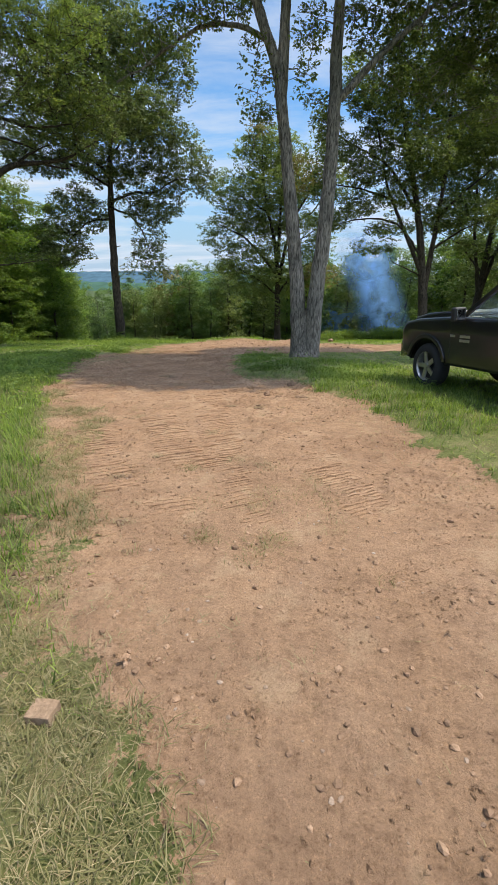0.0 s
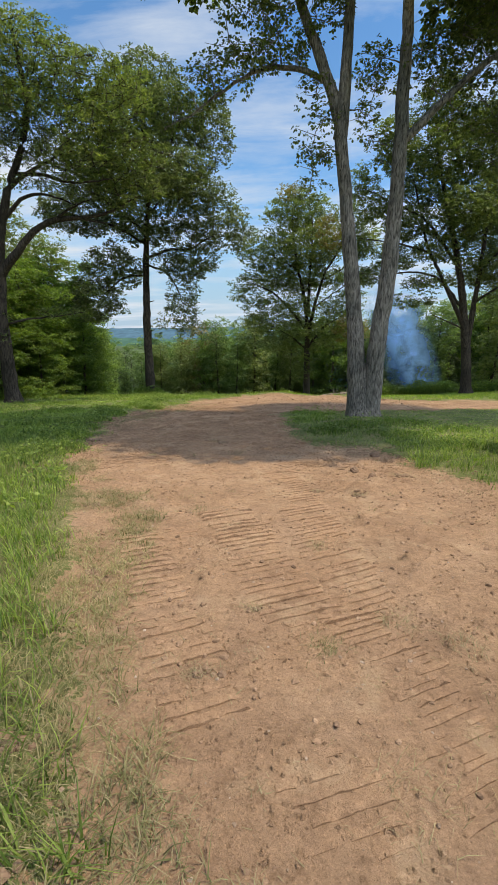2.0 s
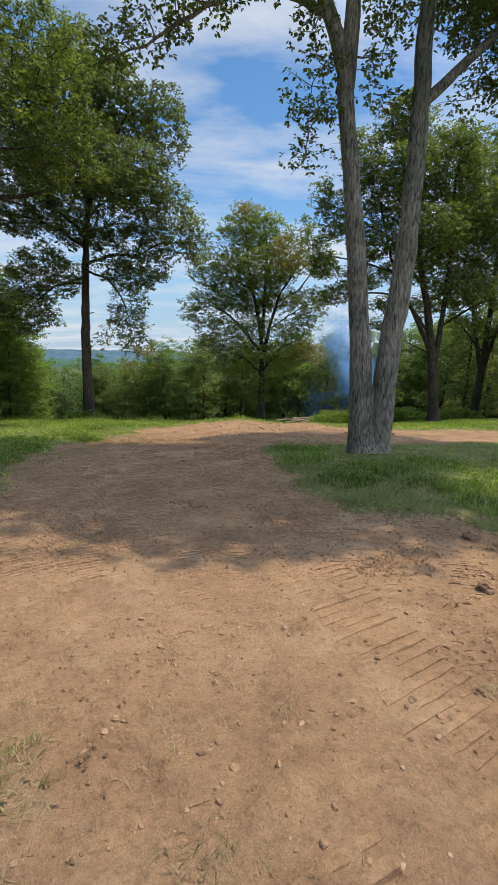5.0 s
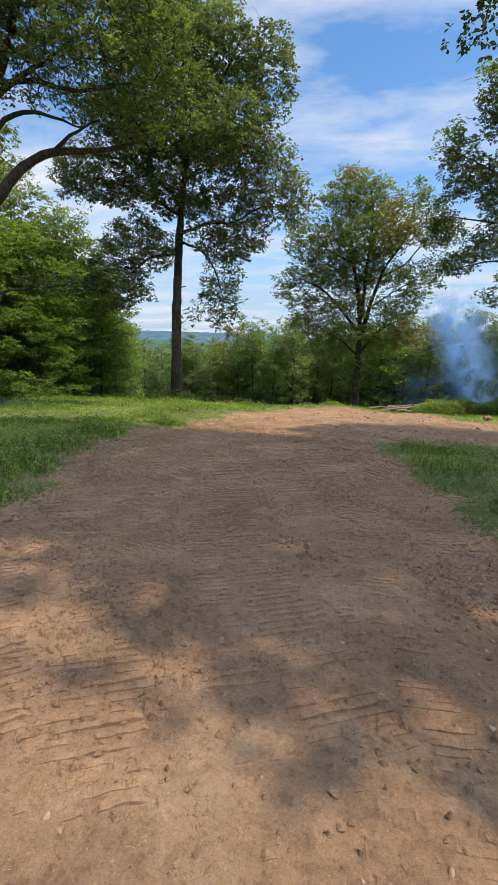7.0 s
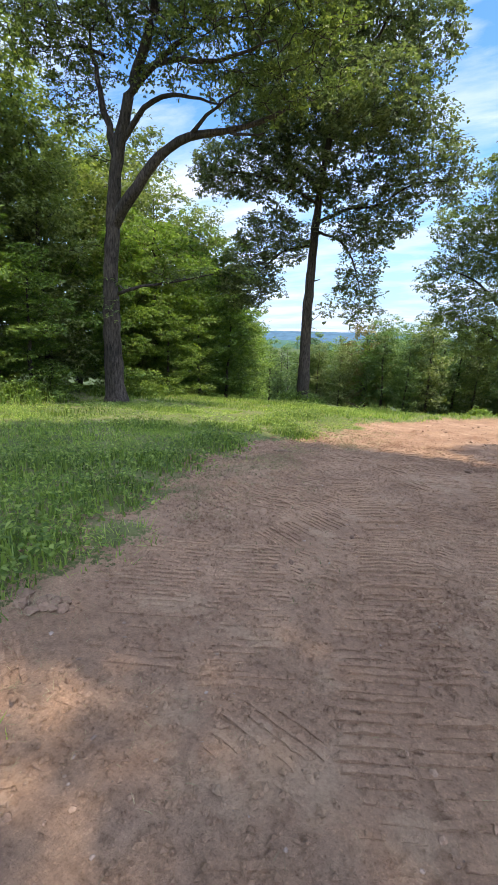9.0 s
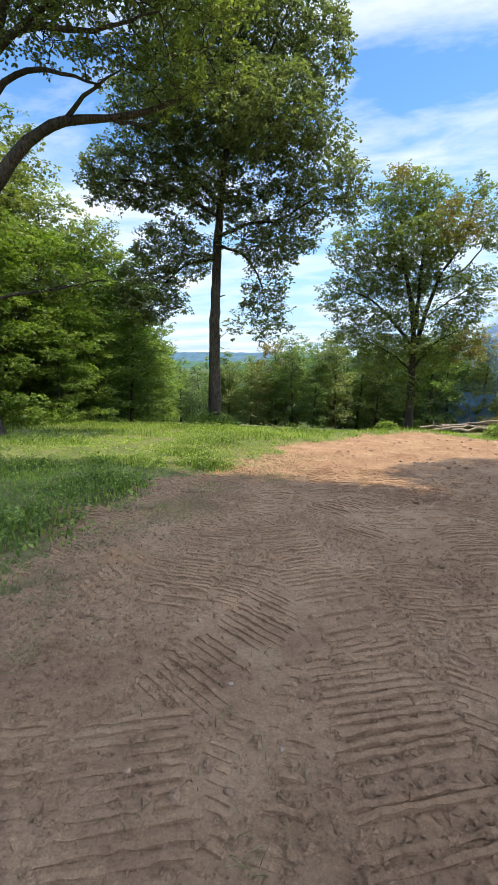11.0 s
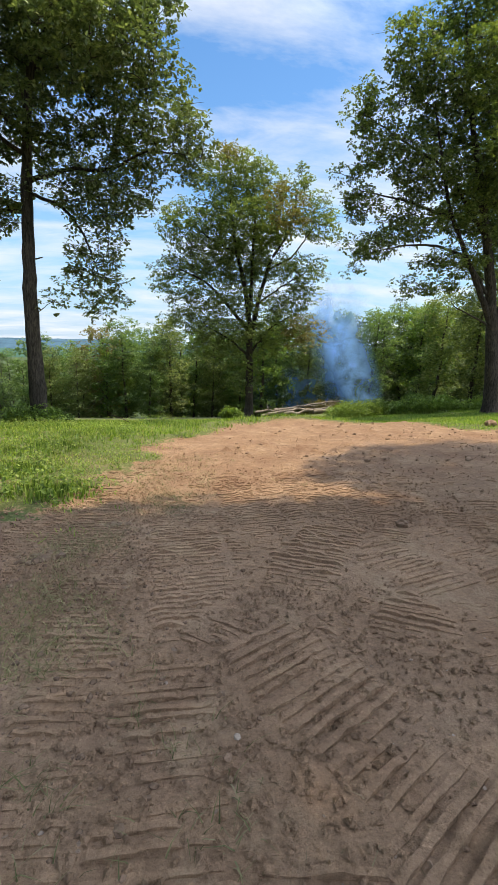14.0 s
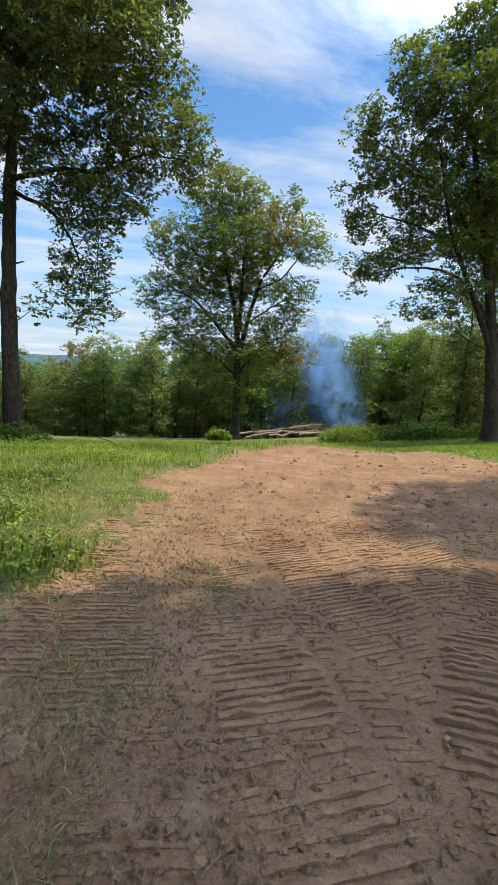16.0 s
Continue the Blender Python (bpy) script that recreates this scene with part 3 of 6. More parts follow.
def rosettes(centres, radius, tips, per, size, rng, flat=0.6, lift=0.25, level=0.32, thick=0.35):
    """Foliage: each clump holds twig tips, most of them in its upper skin, and each tip bears a rosette of blunt leaves."""
    k = len(centres) * tips
    g = rng.randn(k, 3)
    g[:, 2] += lift
    g /= np.linalg.norm(g, axis=1)[:, None] + 1e-6
    rad = (thick + (1 - thick) * rng.rand(k, 1) ** 0.6) * np.repeat(radius * (0.55 + 0.95 * rng.rand(len(centres))), tips)[:, None]
    tip = np.repeat(centres, tips, 0) + g * rad * np.array([1, 1, flat])
    n = k * per
    p, g = np.repeat(tip, per, 0), np.repeat(g, per, 0)
    a = np.repeat(rng.rand(k) * 6.28, per) + np.tile(np.arange(per) * 2.4, k) + 0.4 * rng.randn(n)
    e = -0.22 + 0.42 * rng.randn(n)
    d = np.stack([np.cos(a) * np.cos(e), np.sin(a) * np.cos(e), np.sin(e)], -1) + g * 0.45
    d /= np.linalg.norm(d, axis=1)[:, None]
    nrm = rng.randn(n, 3) * level + np.array([0, 0, 1.0]) + g * 0.22
    nrm -= d * (d * nrm).sum(1)[:, None]
    nrm /= np.linalg.norm(nrm, axis=1)[:, None] + 1e-9
    s = np.cross(nrm, d)
    ln = (size * (0.6 + 0.7 * rng.rand(n)))[:, None]
    w = ln * (0.27 + 0.10 * rng.rand(n, 1))
    p = p + d * ln * 0.12
    mid = p + d * ln * 0.58 + nrm * ln * 0.06
    v = np.stack([p, mid + s * w, p + d * ln - nrm * ln * 0.10, mid - s * w], 1).reshape(-1, 3)
    return v, np.arange(4 * n).reshape(-1, 4)


def pack_lobes(lobes, rng, cr, gap, shell=0.3):
    """Centres of leafy clumps in ellipsoids, none nearer to the next than gap * cr; also the kind of each."""
    got, kinds = np.zeros((0, 3)), []
    for lobe in lobes:
        c, r = np.asarray(lobe[0], float), np.maximum(np.asarray(lobe[1], float) - np.array([0.55, 0.55, 0.35]) * cr, 0.12)
        kind = lobe[2] if len(lobe) > 2 else 0
        tries = int(40 + 26 * np.prod(r + 0.4 * cr) / cr**3)
        g = rng.randn(tries, 3)
        g /= np.linalg.norm(g, axis=1)[:, None]
        for q in c + g * (shell + (1 - shell) * rng.rand(tries, 1) ** 0.45) * r:
            dd = (got - q) * np.array([1, 1, 1.5])
            if len(got) == 0 or (dd * dd).sum(1).min() > (gap * cr * (0.8 + 0.4 * rng.rand())) ** 2:
                got = np.vstack([got, q])
                kinds.append(kind)
    return got, np.array(kinds)


def branch_out(wood, nodes, node_r, centres, rng, thick=0.045, up=0.35, twig=3, cr=0.6):
    """Branches from the wood that stands to each clump: the nearest clumps first, so that branches fork from branches."""
    nodes, node_r = np.asarray(nodes, float), np.asarray(node_r, float)
    first = np.array([np.linalg.norm(nodes - c, axis=1).min() for c in centres])
    for i in np.argsort(first):
        c = centres[i]
        away = nodes - c
        cost = np.linalg.norm(away, axis=1) + up * np.clip(away[:, 2], 0, 9)
        j = int(np.argmin(cost))
        ln = float(np.linalg.norm(away[j]))
        if ln < 0.08:
            continue
        q = curve_points(nodes[j], c, 6, 0.07 * ln * rng.uniform(-0.4, 1), 0.035 * ln, rng)
        r0 = min(node_r[j] * 0.72, thick, 0.012 + 0.016 * ln)
        r = np.linspace(max(r0, 0.012), 0.010, 6)
        wood.tube(q, r, 5)
        nodes, node_r = np.concatenate([nodes, q[2:]]), np.concatenate([node_r, np.linspace(r0, 0.012, 6)[2:]])
        for _ in range(twig):
            g = rng.randn(3) * np.array([1, 1, 0.45]) * cr * 0.6
            wood.tube(curve_points(c, c + g, 3), (0.010, 0.008, 0.005), 4)


def smooth_line(pts, step, rounds, rng, wander):
    pts = np.asarray(pts, float)
    seg = np.concatenate([[0], np.cumsum(np.linalg.norm(np.diff(pts, axis=0), axis=1))])
    m = max(6, int(seg[-1] / step))
    s = np.linspace(0, seg[-1], m)
    p = np.stack([np.interp(s, seg, pts[:, k]) for k in range(3)], -1)
    for _ in range(rounds):
        p[1:-1] = (p[:-2] + 2 * p[1:-1] + p[2:]) / 4
    p[1:-1] += rng.randn(m - 2, 3) * wander * np.array([1, 1, 0.3])
    return p, s / seg[-1]


def make_tree(base, stems, limbs, lobes, seed, leaves, bark, label, name="oak_tree", cr=0.7, gap=1.15, tips=34, per=6, size=0.19, flare=1.5, sides=14, clear=3.0, flat=0.6, lift=0.25):
    """A tree: stems and limbs are (points, first and last radius), lobes (centre, radii, kind of leaf); all relative to the foot.
    leaves: a material for each kind of leaf, with its own number of twig tips and leaf size where it differs."""
    rng = np.random.RandomState(seed)
    wood = Build()
    nodes, node_r = [], []
    for pts, r0, r1 in stems:
        p, t = smooth_line(pts, 0.3, 3, rng, 0.012)
        r = (r0 + (r1 - r0) * t**0.85) * (1 + 0.03 * rng.randn(len(p)))
        r = r * (1 + (flare - 1) * np.exp(-np.clip(p[:, 2], 0, 9) / 0.25))
        wood.tube(p, r, sides, 0.05)
        nodes.append(p[p[:, 2] > clear])
        node_r.append(r[p[:, 2] > clear])
    for pts, r0, r1 in limbs:
        p, t = smooth_line(pts, 0.25, 3, rng, 0.03)
        r = r0 + (r1 - r0) * t
        wood.tube(p, r, 9, 0.04)
        nodes.append(p[2:])
        node_r.append(r[2:])
    centres, kinds = pack_lobes(lobes, rng, cr, gap)
    branch_out(wood, np.concatenate(nodes), np.concatenate(node_r), centres, rng, cr=cr)
    root = empty(name, base)
    tagged(root, label, "tree")
    part_of("trunk", wood.mesh("trunk", bark), root)
    for kind, (mat, n_tips, n_size) in enumerate(leaves):
        if (kinds == kind).any():
            v, f = rosettes(centres[kinds == kind], cr, n_tips or tips, per, n_size or size, rng, flat, lift)
            ob = tagged(part_of("crown", mesh_np("crown", v, f, mat), root), kind="stuff")
            if mat is BROWNED:
                tagged(ob, "browned and yellowing leaves")
    return root


def foot(x, y, sink=0.08):
    return (x, y, float(full_z(np.array([x]), np.array([y]))[0]) - sink)


# the straight oak on the crest
make_tree(foot(-11.1, 31.0), [([(0.0, 0, 0), (-0.07, 0, 4.57), (0.02, 0, 7.81), (0.23, 0, 10.88), (0.5, 0, 12.6), (0.23, 0, 14.9), (0.16, 0, 17.9), (0.3, 0, 19)], 0.33, 0.04)],
          [([(0.5, 0, 12.3), (1.46, 0, 13.78), (2.25, -0.3, 15.44), (3.07, -0.5, 16.78)], 0.12, 0.03), ([(0.14, 0, 10.28), (-1.02, 0, 11.18), (-2.6, 0.2, 12.38), (-4.22, 0.4, 12.98)], 0.10, 0.025),
           ([(0.06, 0, 8.75), (1.57, 0, 9.36), (2.89, -0.2, 9.21), (4.22, -0.4, 9.96), (5.6, -0.4, 9.9)], 0.09, 0.02), ([(0.02, 0, 7.81), (-1.21, 0, 7.8), (-2.29, 0, 7.16), (-3.41, 0.2, 6.18)], 0.08, 0.02),
           ([(0.05, 0, 8.43), (1.25, 0, 8.12), (2.0, 0, 7.18), (2.47, 0, 5.6)], 0.07, 0.02), ([(0.0, 0, 6.22), (0.3, 0, 6.26), (0.46, 0, 6.30)], 0.04, 0.018), ([(0.2, 0, 11.0), (0.4, 1.5, 12.2), (0.3, 3.0, 12.8)], 0.08, 0.02),
           ([(0.1, 0, 9.6), (-1.6, -0.6, 10.6), (-3.4, -1.0, 11.0), (-5.6, -1.0, 11.3)], 0.08, 0.02), ([(0.3, 0, 14.4), (-1.0, 0, 15.6), (-2.2, 0, 16.2)], 0.07, 0.02), ([(0.0, 0, 4.2), (0.3, 0, 4.5), (0.7, 0, 4.75)], 0.02, 0.01)],
          [((0.4, 0, 18.3), (2.2, 2.0, 1.3)), ((0.4, 0, 16.4), (4.1, 3.6, 1.4)), ((4.1, 0, 15.5), (1.7, 1.8, 2.0)), ((-3.1, 0, 14.4), (2.1, 2.2, 1.6)), ((4.2, 0, 10.9), (2.3, 2.4, 1.8)), ((5.8, 0, 9.9), (1.1, 1.2, 1.0)), ((-3.7, 0, 11.5), (2.8, 2.8, 1.5)), ((-5.9, 0, 11.2), (1.1, 1.2, 1.0)),
           ((-3.4, 0, 6.4), (2.1, 2.0, 1.6)), ((-2.2, 0, 8.3), (2.3, 2.0, 1.4)), ((2.4, 0, 6.0), (1.3, 1.3, 2.1)), ((2.6, 0, 8.6), (2.2, 2.0, 1.3)), ((0.1, 0.6, 10.6), (2.6, 2.8, 1.1)), ((0.4, 0, 13.5), (3.8, 3.6, 1.5)), ((2.9, -2.0, 12.3), (2.4, 2.1, 1.6)), ((-1.7, 2.0, 13.6), (2.8, 2.5, 1.8)), ((0.8, 0, 4.85), (0.55, 0.5, 0.35))],
          11, [(CREST, 0, 0)], BARK_DARK, "tall straight oak with dark trunk and drooping lower boughs", cr=0.58, gap=1.46, tips=31, per=5, size=0.145, flare=1.45, clear=6.5)

# the many-stemmed oak beyond the crest
make_tree(foot(-0.7, 50.4), [([(0.03, 0, -0.1), (-0.06, 0, 4.58), (-0.2, 0, 8.25), (-0.67, 0, 10.9), (-1.5, 0, 13.85), (-2.0, 0, 17.1), (-2.0, 0, 19)], 0.40, 0.05), ([(-0.15, 0, 6.0), (0.47, 0, 9.63), (1.31, 0, 12.75), (2.77, 0, 14.97), (3.3, 0, 18)], 0.24, 0.04),
                             ([(-0.3, 0, 7.4), (-2.22, 0, 9.49), (-3.66, 0, 10.94), (-5.94, 0, 11.88)], 0.17, 0.04), ([(-0.15, 0, 8.8), (-0.09, 0, 13.1), (0.06, 0, 16.9), (-0.45, 0, 19.4)], 0.20, 0.04)],
          [([(-0.1, 0, 5.4), (1.5, 0, 7.6), (3.2, 0, 8.6)], 0.12, 0.03), ([(-0.05, 0, 5.2), (-1.8, 0, 6.6), (-4.2, 0, 7.8)], 0.11, 0.03), ([(1.2, 0, 12.2), (3.0, 0, 13.0), (4.9, 0, 15.8)], 0.10, 0.03), ([(-1.4, 0, 13.2), (-3.4, 0, 14.2), (-5.3, 0, 15.3)], 0.10, 0.03), ([(0.4, 0, 9.4), (2.2, 0, 10.8), (4.2, 0, 12.0)], 0.09, 0.03)],
          [((-1.8, 0, 20.2), (1.8, 1.6, 1.0), 1), ((-1.5, 0, 18.4), (3.4, 3.2, 2.0)), ((3.4, 0, 18.6), (1.5, 1.4, 1.7)), ((4.9, 0, 16.0), (2.2, 2.0, 2.1)), ((3.9, 0, 12.2), (2.4, 2.1, 1.6)), ((-1.1, 0, 15.1), (4.5, 4.1, 2.4)), ((-6.6, 0, 11.0), (1.9, 1.7, 2.0)), ((-5.3, 0, 14.9), (2.6, 2.4, 2.3)), ((-4.5, 0, 8.2), (2.5, 2.3, 1.6)),
           ((-3.0, 0, 6.0), (2.4, 2.2, 1.3)), ((3.0, 0, 8.8), (2.1, 1.9, 1.5)), ((3.8, 0, 6.9), (1.6, 1.6, 1.1), 1), ((1.6, -3.6, 15.6), (2.2, 1.6, 1.9), 1), ((4.0, -2.0, 7.4), (1.8, 1.3, 1.3), 1), ((-1.8, -2.2, 18.8), (2.0, 1.4, 1.2), 1), ((-0.3, 0, 4.0), (1.6, 1.5, 2.2)), ((-2.6, 0, 7.0), (3.0, 2.4, 1.5)), ((2.2, 0, 7.6), (2.6, 2.2, 1.5)), ((-0.6, -1.0, 9.6), (3.4, 2.0, 1.5)), ((-3.2, 0.3, 12.4), (2.8, 2.2, 1.5)), ((-1.4, 1.5, 12.6), (5.0, 3.5, 1.9)), ((1.0, 0, 17.0), (2.4, 2.2, 2.2)), ((-1.4, -0.4, 7.4), (3.4, 2.4, 1.3)), ((1.4, 0.4, 6.2), (2.2, 2.0, 1.2)), ((-4.0, 0, 9.6), (2.4, 2.2, 1.4)), ((3.4, 0, 10.2), (2.2, 2.0, 1.3))],
          12, [(PALE, 0, 0), (BROWNED, 0, 0)], BARK_DARK, "broad many-stemmed oak with partly browned crown", cr=0.75, gap=1.48, tips=27, per=5, size=0.20, clear=3.4)

# the twin-trunked tree by the track
make_tree(foot(0.66, 15.5), [([(-0.16, 0, 0), (-0.26, 0, 1.18), (-0.34, 0, 2.15), (-0.50, 0, 3.47), (-0.70, 0, 4.97), (-0.90, 0, 6.27), (-1.06, 0, 7.39), (-1.2, 0, 7.93), (-1.5, 0, 8.57), (-1.87, 0, 9.4), (-2.3, 0.2, 10.4), (-2.9, 0.3, 13)], 0.265, 0.07),
                             ([(0.18, 0, 0), (0.21, 0, 1.19), (0.26, 0, 2.29), (0.37, 0, 3.6), (0.45, 0, 4.96), (0.46, 0, 6.36), (0.41, 0, 7.57), (0.39, 0, 8.52), (0.38, 0, 9.32), (0.37, 0, 10.3), (0.9, 0.2, 13.5)], 0.275, 0.08),
                             ([(0.0, 0, 0), (0.0, 0, 0.7), (-0.02, 0, 1.25), (-0.02, 0, 1.55)], 0.33, 0.10), ([(-1.04, 0, 7.1), (-0.98, 0, 8.3), (-0.98, 0.05, 9.4), (-0.9, 0.1, 10.6), (-0.4, 0, 13.5)], 0.17, 0.05)],
          [([(-1.45, 0, 8.35), (-1.83, 0, 8.6), (-2.32, 0, 8.7), (-2.93, 0, 8.72), (-3.54, 0, 8.55), (-4.17, 0, 8.17), (-4.81, 0, 7.78), (-5.67, 0, 7.47)], 0.075, 0.014), ([(0.45, 0, 6.95), (0.92, 0, 7.35), (1.45, 0, 7.87), (2.07, 0, 8.42), (3.6, 0.2, 9.6)], 0.11, 0.03),
           ([(0.4, 0, 9.6), (0.0, -1.4, 11.0), (-0.2, -3.0, 12.0)], 0.10, 0.03), ([(-2.2, 0.2, 10.2), (-3.2, -0.4, 10.8), (-4.4, -1.0, 11.3)], 0.08, 0.02), ([(0.6, 0.1, 12.0), (2.4, 1.4, 12.6), (4.6, 3.0, 12.6)], 0.08, 0.02)],
          [((-5.5, 0, 7.6), (0.6, 0.6, 0.4)), ((-4.9, 0, 8.1), (0.7, 0.7, 0.5)), ((-4.2, 0, 8.4), (0.7, 0.8, 0.55)), ((-3.6, 0, 8.8), (0.8, 0.9, 0.55)), ((-3.0, 0, 9.0), (0.8, 0.9, 0.55)), ((-2.3, 0, 9.15), (0.7, 0.9, 0.55)), ((-3.2, -0.5, 9.7), (1.3, 0.9, 0.5)), ((-1.6, 0.1, 9.9), (0.8, 0.8, 0.6)), ((-1.7, 0, 6.2), (0.35, 0.4, 0.5)), ((-1.75, 0, 7.0), (0.4, 0.5, 0.5)), ((0.0, 0.2, 6.9), (0.3, 0.4, 0.5)), ((-1.5, 0, 6.6), (0.4, 0.6, 0.4)), ((-1.45, -0.1, 7.3), (0.4, 0.6, 0.45)), ((-1.65, 0, 8.1), (0.35, 0.5, 0.4)), ((-0.35, 0.1, 7.5), (0.4, 0.6, 0.7)), ((-0.3, 0.1, 8.6), (0.55, 0.7, 0.7)), ((1.0, 0.3, 8.7), (0.7, 0.8, 0.7)),
           ((-0.5, -1.2, 12.8), (5.4, 3.6, 2.2), 1), ((3.6, 0.4, 9.6), (1.6, 2.0, 1.0)), ((3.6, 0.8, 11.2), (2.8, 2.6, 1.6), 1), ((5.4, 0.5, 9.8), (1.8, 2.2, 1.2)), ((3.4, 0.2, 8.6), (1.2, 1.4, 0.7)), ((2.0, 0.4, 7.7), (0.8, 0.9, 0.8)), ((3.4, 0.5, 7.6), (1.1, 1.2, 0.7)), ((3.2, 0.5, 6.5), (0.8, 0.9, 0.4)), ((4.7, 0.5, 7.0), (1.1, 1.2, 0.7)), ((2.0, 0.6, 9.1), (0.7, 0.9, 0.6)), ((5.6, 0.5, 8.3), (1.2, 1.4, 0.8)), ((4.6, 1.5, 8.6), (1.6, 1.6, 0.8), 1), ((6.6, 1.2, 9.0), (1.8, 2.0, 1.4), 1), ((2.2, 1.2, 10.2), (1.4, 1.4, 1.0), 1), ((7.2, 0.5, 11.2), (2.2, 2.4, 1.5), 1), ((2.6, -4.0, 12.4), (3.2, 1.9, 1.4), 1), ((2.7, -4.9, 12.6), (2.8, 1.0, 0.9), 1), ((-4.2, -1, 11.5), (2.6, 3, 1.4), 1), ((2.5, -1.5, 11.2), (3, 3, 1.8), 1), ((-2.2, -2.2, 13.8), (3.8, 3.4, 1.2), 1), ((4.8, 3.4, 12.6), (3.6, 2.6, 1.5), 1), ((1.6, 0.9, 13.4), (4.4, 1.3, 1.2), 1)],
          13, [(OAK, 36, 0.088), (OAK, 10, 0.16)], BARK, "twin-trunked oak with pale ridged bark in the grass", cr=0.46, gap=1.28, tips=26, per=5, size=0.085, flare=1.3, sides=20, clear=6.4)

# the old oak with an arching bough at the edge of the wood
make_tree(foot(-13.2, 19.9), [([(0.0, 0, 0), (-0.08, 0, 1.84), (-0.05, 0, 3.81), (0.13, 0, 5.47), (0.32, 0, 6.71), (0.8, 0, 8.2), (1.35, 0, 9.12), (1.8, 0, 10.1), (2.0, 0, 11), (1.6, 0, 13.4)], 0.30, 0.05),
                              ([(0.10, 0, 5.1), (0.35, 0, 5.5), (0.98, 0.1, 6.07), (1.64, 0.3, 6.96), (2.36, 0.6, 7.31), (3.34, 1.0, 7.35), (4.21, 1.4, 7.64), (5.04, 1.8, 8.22)], 0.19, 0.03)],
          [([(0.3, 0, 6.8), (-0.02, 0, 7.95), (-0.29, 0, 8.88), (-0.46, 0, 9.9)], 0.12, 0.03), ([(0.83, 0, 8.2), (1.74, 0, 8.75), (2.68, 0, 9.15), (3.31, 0, 9.42)], 0.10, 0.025), ([(0.45, 0, 7.1), (1.26, 0, 7.88), (1.99, 0.1, 8.13), (2.85, 0.2, 7.85), (3.42, 0.2, 7.64)], 0.09, 0.02),
           ([(1.25, 0, 8.7), (2.35, -0.2, 8.62), (3.49, -0.3, 8.21), (4.39, -0.3, 8.26), (5.09, -0.3, 8.34)], 0.08, 0.02), ([(0.0, 0, 3.25), (1.0, 0, 3.5), (1.88, 0, 3.55), (3.48, 0, 3.77)], 0.05, 0.012), ([(3.3, 1.0, 7.34), (3.94, 1.0, 7.16), (4.3, 1.0, 7.2)], 0.05, 0.014),
           ([(2.36, 0.6, 7.31), (2.8, 0.5, 7.5), (3.31, 0.3, 7.67), (3.95, 0.2, 7.81)], 0.06, 0.015), ([(0.0, 0, 9.2), (-1.0, 0.3, 9.8), (-2.2, 0.3, 10)], 0.05, 0.015)],
          [((4.5, 1.2, 8.1), (1.1, 1.6, 0.55)), ((5.4, 1.6, 8.7), (1.0, 1.6, 0.6)), ((3.5, 0.8, 9.0), (1.3, 1.8, 0.6)), ((2.7, 0, 8.95), (1.0, 1.8, 0.5)), ((1.2, 0, 9.6), (1.1, 1.6, 0.6)), ((-0.8, 0, 9.5), (1.0, 1.6, 0.7)), ((3.4, 0.2, 8.05), (0.8, 1.2, 0.35)), ((5.0, 0.6, 9.3), (1.3, 1.8, 0.6)), ((2.5, 0, 10.2), (1.9, 2.2, 0.8)), ((0.3, 0, 10.6), (1.7, 2.0, 0.8)),
           ((5.8, 1.2, 9.6), (0.9, 1.4, 0.6)), ((4.3, 0, 10.0), (1.6, 2.0, 0.8)), ((-0.3, 0, 6.8), (0.5, 0.6, 0.4)), ((2.6, 0, 3.65), (1.1, 0.8, 0.3)), ((-0.1, 0, 3.2), (0.45, 0.5, 0.7)), ((2.0, 0, 8.4), (0.8, 1.0, 0.3)), ((-2.2, 0.2, 10.0), (1.2, 1.6, 0.9)), ((4.0, -1.2, 8.8), (1.5, 0.9, 0.6)), ((1.0, 0, 12.2), (3.2, 2.6, 1.3)), ((4.2, 0.5, 11.4), (2.2, 2.2, 1.1)), ((-2.2, 0, 11.6), (2.0, 2.2, 1.2)), ((-1.2, 0.3, 8.4), (1.0, 1.2, 0.6))],
          14, [(OAK, 0, 0)], BARK_DARK, "old oak with one long bough arching over the grass", cr=0.42, gap=1.52, tips=30, per=5, size=0.086, clear=4.2)

